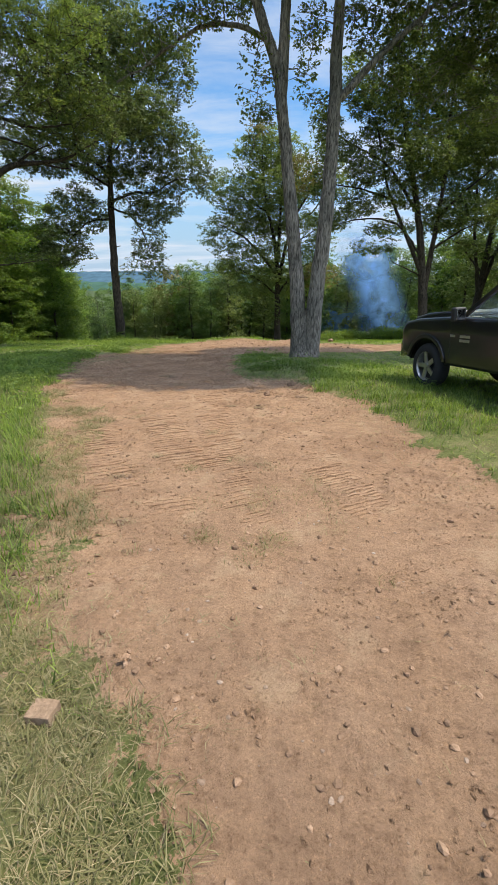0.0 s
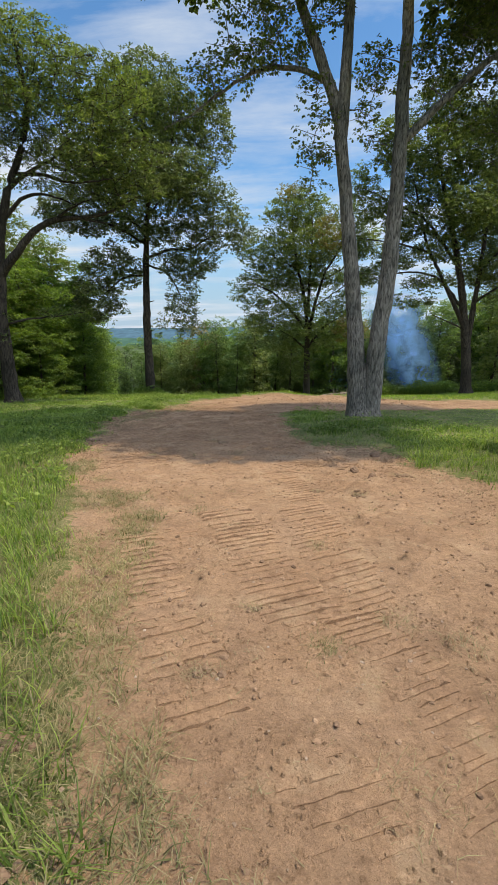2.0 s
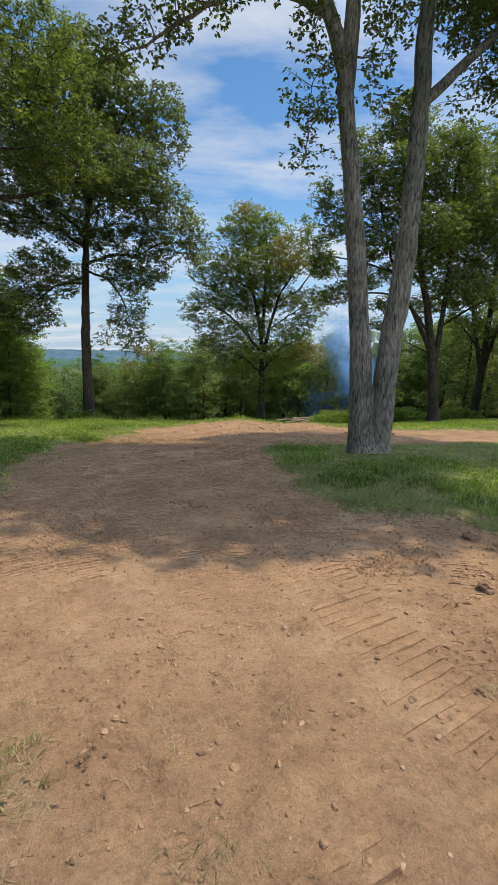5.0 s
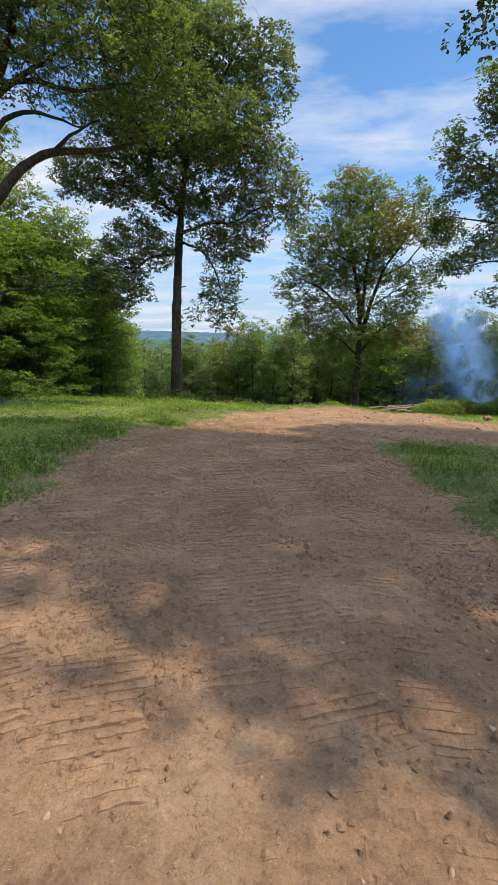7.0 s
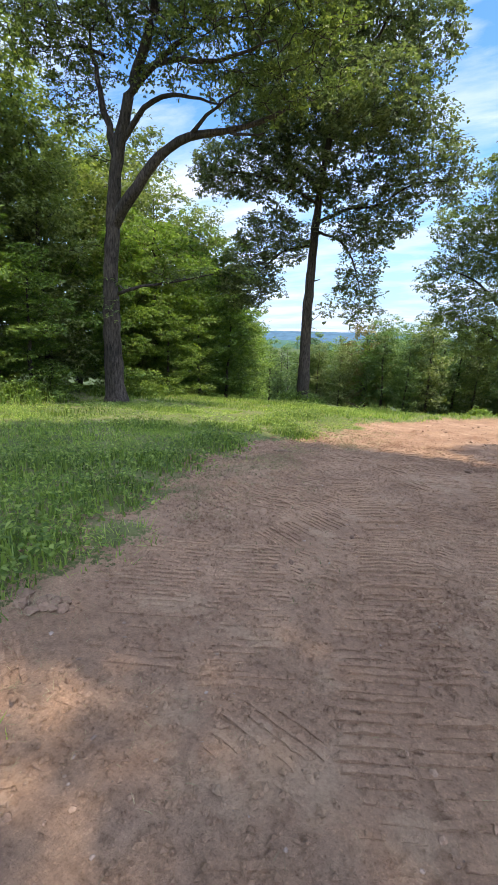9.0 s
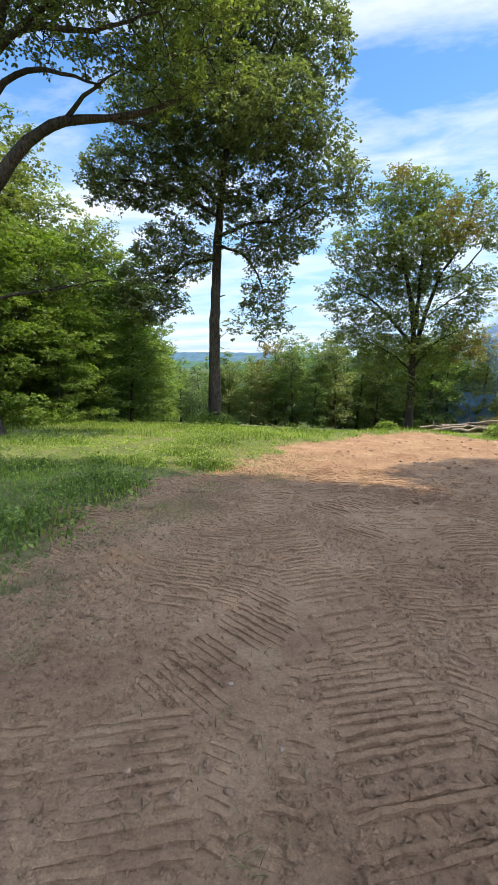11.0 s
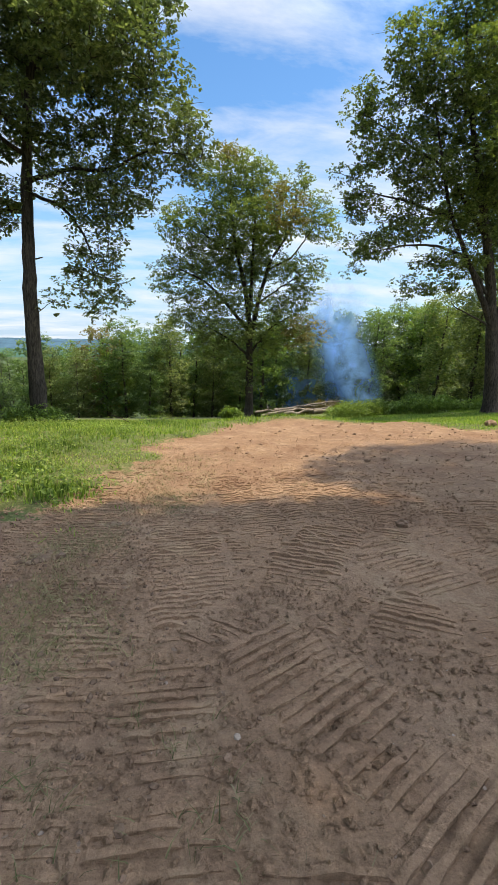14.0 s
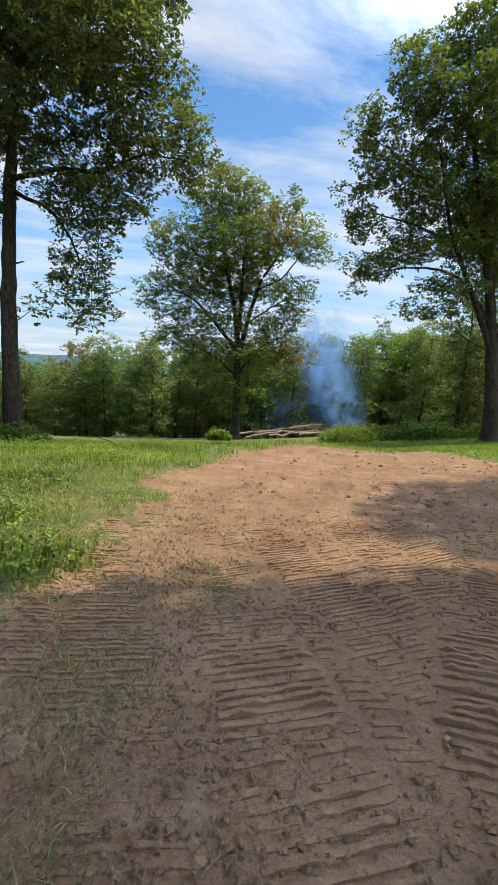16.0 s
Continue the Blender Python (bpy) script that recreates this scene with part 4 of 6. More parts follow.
# trees on the right, beyond the parked truck
make_tree(foot(9.9, 34.0), [([(0, 0, 0), (-0.3, 0, 2.6), (-0.7, 0, 4.84), (-1.1, 0, 6.88), (-1.7, 0, 9.08), (-2.43, 0, 11.4), (-3.3, 0, 14.2), (-3.8, 0, 17)], 0.36, 0.05), ([(-0.35, 0, 3.1), (-0.14, 0, 7.3), (-0.06, 0, 10.25), (-0.3, 0, 13.4), (-0.2, 0, 16)], 0.20, 0.05),
                            ([(-0.75, 0, 4.6), (-2.38, 0, 7.54), (-3.51, 0, 9.4), (-4.05, 0, 11.2), (-4.6, 0, 13)], 0.16, 0.04)],
          [([(-0.9, 0, 5.6), (-2.52, 0, 7.52), (-4.12, 0, 7.88), (-5.75, 0, 7.74), (-7.3, 0, 7.24)], 0.10, 0.02), ([(-1.55, 0, 8.3), (-3.75, 0, 11.0), (-5.46, 0, 11.74), (-6.86, 0, 12.47), (-8.0, 0, 12.9)], 0.11, 0.02), ([(-0.6, 0, 4.2), (-1.65, 0, 4.78), (-2.74, 0, 5.22)], 0.06, 0.02), ([(-3.2, 0, 9.0), (-5.4, 0, 9.6), (-7.8, 0, 9.9)], 0.08, 0.02),
           ([(-0.1, 0, 8), (1.2, -0.4, 9.4), (2.6, -0.6, 10.6)], 0.10, 0.03), ([(-0.2, 0, 6), (1.4, -0.4, 7.2), (3.0, -0.5, 7.8)], 0.09, 0.02)],
          [((-7.7, 0, 13.0), (1.1, 1.2, 1.2)), ((-5.9, 0, 15.6), (1.4, 1.5, 1.3)), ((-5.0, 0, 14.2), (1.9, 1.9, 1.3)), ((-3.4, 0, 17.2), (1.7, 1.7, 1.6)), ((-6.8, 0, 11.7), (1.6, 1.7, 1.1)), ((-8.3, 0, 10.4), (0.8, 1.0, 0.7)), ((-7.7, 0, 9.2), (1.0, 1.2, 0.9)), ((-7.0, 0, 7.6), (1.5, 1.5, 0.8)), ((-7.8, 0, 6.8), (0.6, 0.9, 0.5)), ((-5.6, 0, 8.5), (1.9, 1.8, 0.9)), ((-4.8, 0, 10.7), (1.9, 1.9, 1.3)),
           ((-3.5, 0, 12.9), (2.2, 2.2, 1.5)), ((-2.4, 0, 9.3), (2.0, 2.0, 1.2)), ((-3.2, 0, 7.2), (1.8, 1.7, 0.6)), ((-1.1, 0, 11.5), (2.2, 2.2, 2.2)), ((-0.8, 0, 15.0), (2.4, 2.4, 2.2)), ((0.8, 0, 8.2), (2.2, 2.2, 1.2)), ((-3.8, -2.0, 14.2), (1.6, 1.3, 1.3)), ((-4.2, 0, 6.0), (1.8, 1.7, 0.5)), ((2.2, 0, 12.5), (2.2, 2.4, 2.0)), ((3.0, -0.6, 8.0), (1.6, 1.8, 1.0)), ((1.6, -0.5, 6.2), (1.4, 1.4, 0.5)), ((-2.0, -2.2, 11.0), (2.0, 1.4, 1.4))],
          15, [(OAK, 0, 0)], BARK_DARK, "large spreading oak with dark foliage at the wood's edge", cr=0.58, gap=1.37, tips=30, per=5, size=0.15, clear=3.6)
make_tree(foot(15.5, 40.0), [([(0, 0, 0), (0.2, 0, 4), (0.3, 0, 9), (0.2, 0, 16)], 0.34, 0.06), ([(0.1, 0, 3), (1.2, 0, 8), (2, 0, 13)], 0.2, 0.05), ([(0.1, 0, 3.6), (-1.0, 0, 8), (-1.6, 0, 13)], 0.18, 0.05)],
          [([(0.2, 0, 5), (-2.2, -0.5, 7.2), (-4.2, -1, 8)], 0.09, 0.02), ([(0.3, 0, 6), (2.0, -0.5, 7.6), (4, -1, 8)], 0.09, 0.02)],
          [((0, 0, 13), (5.0, 4.5, 4)), ((-3.6, -1, 8.4), (2.4, 2, 1.2)), ((3, -1, 8.2), (2.8, 2, 1.3)), ((0, 0, 18), (3.6, 3.6, 2.6)), ((-4, 0, 12), (2.2, 2.4, 2)), ((0, -1.5, 6.6), (2.4, 1.6, 0.7))],
          16, [(OAK, 0, 0)], BARK_DARK, "tall oak with several stems at the wood's edge", cr=0.75, gap=1.5, tips=24, per=5, size=0.19)


# ---------------------------------------------------------------- woods
def wood_tree_mesh(seed, h, wide, leaf, cr=0.66, gap=1.62, tips=15, per=4, size=0.26, low=0.06, flat=0.6, shape=0.42):
    """Meshes of a woodland tree: trunk and crown, about h metres high, with boughs in uneven tiers."""
    rng = np.random.RandomState(seed)
    wood = Build()
    lean = rng.randn(2) * 0.02 * h
    tp = curve_points((0, 0, 0), (lean[0], lean[1], h * 0.86), 12, 0, 0.06, rng)
    tr = np.linspace(0.012 * h + 0.05, 0.03, 12)
    wood.tube(tp, tr, 8)
    lobes = []
    n = int(9 + h * 0.9)
    for i in range(n):
        zz = low + (0.95 - low) * (i + 0.5 * rng.rand()) / n
        u = (zz - low) / (1 - low)
        prof = wide / 2 * math.sqrt(max(0.06, 1 - ((u - shape) / 0.68) ** 2))
        a = 2.4 * i + rng.randn() * 0.5
        out = prof * rng.uniform(0.28, 0.62)
        k = int(zz * 11)
        lobes.append(((tp[k][0] + out * math.cos(a), tp[k][1] + out * math.sin(a), zz * h), (max(prof * 0.62, 0.9), max(prof * 0.62, 0.9), max(0.055 * h, 0.6))))
    centres, _ = pack_lobes(lobes, rng, cr, gap, 0.4)
    centres[:, 2] = np.clip(centres[:, 2], 0.05 * h, h)
    branch_out(wood, tp[2:], tr[2:], centres[::2], rng, 0.04, 0.5, 0)
    v, f = rosettes(centres, cr, tips, per, size, rng, flat)
    return wood.mesh("trunk", BARK_DARK), mesh_np("crown", v, f, leaf)


MODELS = [wood_tree_mesh(101, 14, 6.2, WOODS), wood_tree_mesh(102, 12, 5.6, WOODS, low=0.02), wood_tree_mesh(103, 13, 6.2, PALE), wood_tree_mesh(104, 15, 5.8, OAK, low=0.08), wood_tree_mesh(105, 11, 5.4, MAPLE, low=0.02),
          wood_tree_mesh(106, 9, 4.8, BROWNED), wood_tree_mesh(107, 14, 4.2, CEDAR, cr=0.6, low=0.03, shape=0.2, size=0.20)]
DENSE = [wood_tree_mesh(111, 9, 5.6, MAPLE, 0.52, 1.40, 19, 5, 0.155, 0.03, flat=0.30), wood_tree_mesh(112, 14, 6.8, OAK, 0.60, 1.46, 20, 5, 0.165, 0.06), wood_tree_mesh(113, 13, 6.4, PALE, 0.60, 1.46, 20, 5, 0.16, 0.06)]
WOOD_LABELS = {WOODS: "woodland tree with full green crown", PALE: "woodland tree with pale grey-green crown", OAK: "dark green oak at the edge of the wood",
               MAPLE: "young bright green maple at the wood's edge", BROWNED: "woodland tree with browned foliage", CEDAR: "narrow dark evergreen in the far belt"}


def plant(model, x, y, height, turn, group, name="woodland_tree", sink=0.1):
    trunk, crown = model
    hgt = max(v.co.z for v in trunk.vertices)
    s = height / (hgt / 0.90)
    root = empty(name, foot(x, y, sink))
    root.rotation_euler = (0, 0, turn)
    root.scale = (s, s, s)
    part_of("trunk", trunk, root)
    tagged(part_of("crown", crown, root), kind="stuff")
    return tagged(root, WOOD_LABELS[crown.materials[0]], "tree", group)


rng = np.random.RandomState(7)
# the far side of the clearing: a belt of trees below the crest
for row, (y0, n) in enumerate(((71, 34), (77, 34), (84, 30), (92, 20))):
    for i in range(n):
        x = -58 + 116 * (i + 0.5 * (row % 2)) / n + rng.randn() * 0.8
        y = y0 + rng.randn() * 1.6 + 0.010 * abs(x) ** 1.5
        want = np.interp(x, [-60, -48, -42, -37, -30, -24, -20, -12, 0, 10, 22, 34, 60], [10, 4, -0.5, -3.0, -3.0, 0.2, 1.2, 3.2, 3.4, 4.8, 7, 10, 11]) + (row - 1.5) * 0.4 + 0.5
        g = float(ground_z(x, y))
        plant(MODELS[rng.choice(7, p=[0.28, 0.18, 0.22, 0.13, 0.07, 0.01, 0.11])], x, y, max(6.0, want - g + rng.randn() * 1.3), rng.rand() * 6.28, "trees of the far belt")
# lower ground beyond the belt
for i in range(16):
    x, y = -78 + 5.4 * i + rng.randn(), 108 + rng.randn() * 6
    plant(MODELS[i % 4], x, y, 13 + rng.randn() * 1.5, rng.rand() * 6.28, "trees of the far belt")
# the wood on the left
LEFT = [(-15.6, 22.5, 6.5, 0), (-16.2, 25.5, 8, 0), (-16.4, 16.0, 8, 0), (-18.5, 19.5, 12, 2), (-18.5, 26, 12, 2), (-17.5, 30, 9, 0), (-19.5, 33, 12, 2), (-21, 37, 13, 0), (-22, 42, 11, 0), (-25, 48, 13, 1), (-20, 14, 14, 1),
        (-18, 12, 10, 2), (-24, 22, 15, 1), (-26, 30, 15, 2), (-29, 38, 15, 1), (-31, 50, 14, 2), (-27, 57, 10, 0), (-36, 56, 13, 1), (-18.5, 8, 10, 1), (-20, 6, 13, 2), (-25, 12, 15, 1), (-21.5, 17, 12, 0), (-21.5, 23.5, 11, 0), (-28, 18, 15, 1), (-17.6, 11.6, 11, 1), (-19.5, 22.0, 14, 2), (-20.8, 28.2, 14, 1), (-22.4, 33.2, 15, 2), (-17.0, 20.6, 10, 2), (-15.6, 14.2, 6, 0), (-14.8, 18.2, 4.5, 0), (-18.2, 34.6, 7, 0), (-22.3, 13.5, 17, 1), (-19.6, 38.5, 8, 0), (-22.0, 46.0, 9, 0), (-24.5, 52.5, 9, 0), (-15.2, 27.6, 5, 0), (-16.2, 32.0, 6, 0), (-14.7, 24.4, 4, 0), (-17.4, 36.0, 6, 0)]
for x, y, h, k in LEFT:
    plant(DENSE[k] if x > -22.6 and y < 40 else MODELS[(4, 3, 2)[k]], x, y, h, rng.rand() * 6.28, "trees of the wood beside the lane")
# the wood on the right, behind the truck
RIGHT = [(21, 53, 15, 1), (24, 46, 15, 2), (22, 40, 13, 1), (26, 36, 14, 1), (19, 36, 12, 0), (30, 42, 16, 2), (28, 30, 15, 1), (24, 26, 12, 0), (33, 34, 16, 1), (31, 24, 15, 2), (26, 58, 16, 1), (23, 63, 15, 2), (29, 52, 17, 1)]
for x, y, h, k in RIGHT:
    plant(DENSE[k] if y < 47 and x < 29 else MODELS[(4, 3, 2)[k]], x, y, h, rng.rand() * 6.28, "trees of the wood behind the truck")


# ---------------------------------------------------------------- grass and weeds
def blade_arrays(x, y, z, height, width, rng, lie=0.35, segs=2):
    """Grass blades: tapered strips bent over by `lie`."""
    n = len(x)
    a = rng.rand(n) * 2 * np.pi
    d = np.stack([np.cos(a), np.sin(a), np.zeros(n)], -1)
    s = np.stack([-np.sin(a), np.cos(a), np.zeros(n)], -1)
    base = np.stack([x, y, z], -1)
    b = (lie * (0.4 + 1.2 * rng.rand(n)))[:, None]
    rows = []
    for k in range(segs + 1):
        t = k / segs
        p = base + d * (height[:, None] * b * t**1.6) + np.array([0, 0, 1.0]) * (height[:, None] * np.clip(1 - 0.45 * b * t, 0.03, 1) * t)
        w = width[:, None] * (1 - 0.86 * t) / 2
        rows += [p - s * w, p + s * w]
    v = np.stack(rows, 1).reshape(-1, 3)
    m = 2 * (segs + 1)
    o = np.arange(n)[:, None] * m
    f = np.concatenate([o + np.array([[2 * k, 2 * k + 1, 2 * k + 3, 2 * k + 2]]) for k in range(segs)], 0)
    return v, f


GRASS = leaf_material("grass", [(0.0, (0.06, 0.09, 0.025)), (0.45, (0.14, 0.20, 0.05)), (0.8, (0.26, 0.33, 0.09)), (1.0, (0.42, 0.40, 0.19))], 0.45)
LUSH = leaf_material("lush_weed", [(0.0, (0.065, 0.11, 0.025)), (0.5, (0.16, 0.235, 0.055)), (1.0, (0.32, 0.39, 0.11))], 0.5)
MEADOW = leaf_material("meadow_grass", [(0.0, (0.085, 0.15, 0.028)), (0.5, (0.17, 0.26, 0.048)), (0.85, (0.27, 0.35, 0.075)), (1.0, (0.42, 0.40, 0.17))], 0.5)
HAY = leaf_material("dry_grass", [(0.0, (0.20, 0.16, 0.085)), (0.5, (0.33, 0.26, 0.15)), (0.8, (0.24, 0.24, 0.12)), (1.0, (0.44, 0.36, 0.22))], 0.15, rough=0.85, tint=(1, 1, 1))
OLIVE = leaf_material("trodden_grass", [(0.0, (0.095, 0.098, 0.038)), (0.5, (0.178, 0.172, 0.070)), (0.8, (0.25, 0.225, 0.110)), (1.0, (0.36, 0.30, 0.18))], 0.2, rough=0.85, tint=(1.1, 1.1, 0.8))


def scatter(x0, x1, y0, y1, density, rng, keep):
    n = int((x1 - x0) * (y1 - y0) * density)
    x, y = x0 + (x1 - x0) * rng.rand(n), y0 + (y1 - y0) * rng.rand(n)
    k = keep(x, y) > rng.rand(n)
    return x[k], y[k]


def tufted(x, y, rng, per, radius):
    """Gathers blades into tufts round each place."""
    n = len(x)
    a, r = rng.rand(n * per) * 2 * np.pi, radius * rng.rand(n * per) ** 0.7
    return np.repeat(x, per) + r * np.cos(a), np.repeat(y, per) + r * np.sin(a)


def lawn(name, label, area, density, per, radius, h, w, mat, seed, keep, lie=0.4, segs=2, category="grass"):
    rng = np.random.RandomState(seed)
    x, y = scatter(*area, density, rng, keep)
    x, y = tufted(x, y, rng, per, radius)
    z = full_z(x, y) - 0.004
    hh = h * (0.45 + 0.9 * rng.rand(len(x))) * (0.6 + 0.8 * fbm(x, y, 0.6, 2, seed))
    v, f = blade_arrays(x, y, z, hh, w * (0.6 + 0.8 * rng.rand(len(x))), rng, lie, segs)
    ob = new(name, mesh_np(name, v, f, mat))
    return tagged(ob, label, category, kind="stuff")


turf = lambda x, y: 1 - dirt_amount(x, y)
left_bank = lambda x, y: turf(x, y) * (x < 0) * smooth_step(0.02, -0.22, polygon_distance(x, y, DIRT) + (fbm(x, y, 1.5, 2, 37) - 0.5) * 0.5)
margin = lambda x, y: smooth_step(1.5, 0.0, np.abs(polygon_distance(x, y, DIRT))) * smooth_step(0.45, 0.62, fbm(x, y, 1.1, 3, 33))
margin_x = lambda y: np.interp(y, (1.5, 2.0, 2.5, 3.2, 3.6, 4.3, 5.2, 6.6, 7.7, 8.3, 10.0), (-0.35, -0.55, -1.05, -1.3, -1.25, -1.75, -2.1, -2.4, -2.9, -3.9, -4.6))
left_margin = lambda x, y: smooth_step(0.05, -0.12, x - margin_x(y)) * smooth_step(-1.35, -0.95, x - margin_x(y)) * smooth_step(0.33, 0.50, fbm(x, y, 1.7, 3, 35))

near_left = lambda x, y: (1 - dirt_amount(x, y)) * smooth_step(0.26, 0.50, fbm(x, y, 2.2, 3, 15)) * (polygon_distance(x, y, DIRT) > -0.95)
lawn("grass_verge", "matted olive grass along the edge of the track", (-3.2, 0.2, 0.9, 5.2), 420, 12, 0.06, 0.048, 0.0052, OLIVE, 201, near_left, 1.15)
lawn("green_verge", "fresh green blades among the matted verge grass", (-3.2, 0.2, 0.9, 6.0), 130, 14, 0.055, 0.045, 0.0060, GRASS, 222, lambda x, y: near_left(x, y) * smooth_step(0.48, 0.66, fbm(x, y, 2.6, 3, 46)), 0.9)
lawn("verge_hay", "dry yellowed grass matted into the verge", (-3.6, 0.2, 0.9, 6.0), 260, 7, 0.07, 0.045, 0.0034, HAY, 215, near_left, 1.6)
lawn("grass_verge", "matted olive grass along the edge of the track", (-6.5, 0.0, 5.2, 11), 230, 8, 0.07, 0.055, 0.0038, OLIVE, 211, near_left, 0.85)
lawn("grass_bank", "long fresh green grass beside the track", (-13.5, -1.2, 0.5, 11.5), 100, 11, 0.09, 0.14, 0.0085, LUSH, 202, lambda x, y: left_bank(x, y) * smooth_step(-11.5, -7.0, x + 2.4 * (fbm(x, y, 0.5, 2, 49) - 0.5)) * smooth_step(0.9, 3.4, y + 2.0 * (fbm(x, y, 0.6, 2, 50) - 0.5)) * smooth_step(11.6, 10.2, y), 0.65)
lawn("grass_trackside", "sunny grass round the twin-trunked tree", (-1.8, 8, 2, 18), 60, 9, 0.11, 0.060, 0.011, GRASS, 203, lambda x, y: turf(x, y) * (0.55 + 0.45 * smooth_step(0.36, 0.54, fbm(x, y, 1.0, 3, 48))), 0.8, 1)
lane_bare = lambda x, y: smooth_step(0.56, 0.44, fbm(x, y, 0.7, 3, 38)) * (1 - 0.75 * smooth_step(0.5, 0.15, np.abs(x + 6.6 + 0.22 * (y - 16))) * (y > 15.5))
lawn("grass_bank", "rank green grass on the bank below the wood", (-14.5, -4.6, 8.5, 16.5), 175, 8, 0.10, 0.075, 0.008, MEADOW, 204, lambda x, y: turf(x, y) * smooth_step(8.4, 10.4, y + 1.6 * (fbm(x, y, 0.6, 2, 51) - 0.5)) * (0.3 + 0.7 * smooth_step(0.38, 0.54, fbm(x, y, 0.9, 3, 47))), 0.85, 1)
lawn("grass_lane", "short sunny grass of the lane beside the wood", (-14.5, -4.8, 15.5, 31), 105, 8, 0.12, 0.052, 0.014, MEADOW, 220, lambda x, y: turf(x, y) * (0.12 + 0.88 * lane_bare(x, y)), 0.7, 1)
lawn("lane_tufts", "rank tufts standing in the short grass of the lane", (-14.5, -4.6, 15.5, 34), 9.0, 20, 0.16, 0.10, 0.010, LUSH, 221, lambda x, y: turf(x, y) * smooth_step(0.40, 0.62, fbm(x, y, 0.6, 2, 45)), 0.8, 1)
lawn("grass_crest", "bright grass and weeds on the crest", (-20, 14, 21, 39), 26, 9, 0.18, 0.10, 0.020, MEADOW, 205, turf, 0.45, 1)
lawn("grass_under_truck", "thick grass round the parked truck", (0.6, 6, 6, 12), 50, 12, 0.10, 0.14, 0.010, LUSH, 206, turf, 0.7)
lawn("cut_hay", "dry cut grass lying on the track's edge", (-8, 6, 0.6, 13), 45, 7, 0.10, 0.034, 0.003, HAY, 207, margin, 1.9)
lawn("trodden_grass", "flattened olive grass lying on bare earth", (-6, 0.6, 0.9, 10), 150, 15, 0.075, 0.070, 0.0050, OLIVE, 208, left_margin, 1.0)
lawn("trodden_hay", "flattened dry grass lying on bare earth", (-6, 0.6, 0.9, 10), 190, 8, 0.10, 0.060, 0.0036, HAY, 212, left_margin, 1.4)
lawn("trodden_grass", "flattened olive grass left on the bare earth", (-8.5, -3.8, 11, 20), 170, 8, 0.10, 0.050, 0.0042, OLIVE, 214, lambda x, y: smooth_step(1.9, 0.2, np.abs(polygon_distance(x, y, DIRT) + 0.1)) * smooth_step(0.36, 0.54, fbm(x, y, 0.8, 3, 36)), 1.2)
lawn("matted_grass", "olive grass matted flat over the earth", (-6.8, -4.6, 12.2, 17.6), 430, 8, 0.08, 0.052, 0.0044, OLIVE, 216, lambda x, y: (0.6 + 0.4 * smooth_step(14.6, 15.6, y)) * smooth_step(0.75, 0.15, np.abs(x + 5.65 + 0.25 * np.sin(y * 1.7))) * smooth_step(0.44, 0.58, fbm(x, y, 1.6, 3, 39)), 1.25)
lawn("sprouts", "small dry tufts on the bare track", (-4.5, 2, 1, 16), 5.0, 12, 0.06, 0.030, 0.0024, HAY, 209, lambda x, y: dirt_amount(x, y) * smooth_step(0.48, 0.62, fbm(x, y, 1.3, 2, 44)), 1.3)
DEAD = leaf_material("dead_stem", [(0.0, (0.07, 0.05, 0.035)), (0.6, (0.13, 0.095, 0.062)), (1.0, (0.22, 0.16, 0.10))], 0.05, rough=0.85, tint=(1, 1, 1))
litter = lambda x, y: dirt_amount(x, y) * (0.25 + 0.75 * smooth_step(0.38, 0.6, fbm(x, y, 1.1, 3, 40)))
lawn("litter", "bits of dead stem and root on the bare track", (-6, 2.4, 1, 12), 140, 1, 0.05, 0.012, 0.0035, DEAD, 217, litter, 2.0, 1)
lawn("litter", "short straws strewn on the bare track", (-6, 2.4, 1, 12), 80, 1, 0.05, 0.014, 0.003, HAY, 218, litter, 2.0, 1)
lawn("dry_grass", "sun-dried grass along the edge of the turf", (-1.8, 7, 2, 17), 90, 8, 0.09, 0.045, 0.0045, HAY, 219, lambda x, y: (0.4 + 0.6 * smooth_step(9.5, 7.0, y)) * smooth_step(1.4, 0.1, np.abs(polygon_distance(x, y, DIRT) + 0.5)), 1.3, 1)
lawn("straw", "scattered straws on the bare track", (-6, 2, 1, 20), 26, 1, 0.05, 0.028, 0.0025, HAY, 213, lambda x, y: dirt_amount(x, y), 2.0)
lawn("green_sprouts", "small green tufts on the bare track", (-6, 2, 1, 20), 0.3, 18, 0.06, 0.05, 0.004, OLIVE, 210, lambda x, y: dirt_amount(x, y), 0.9)


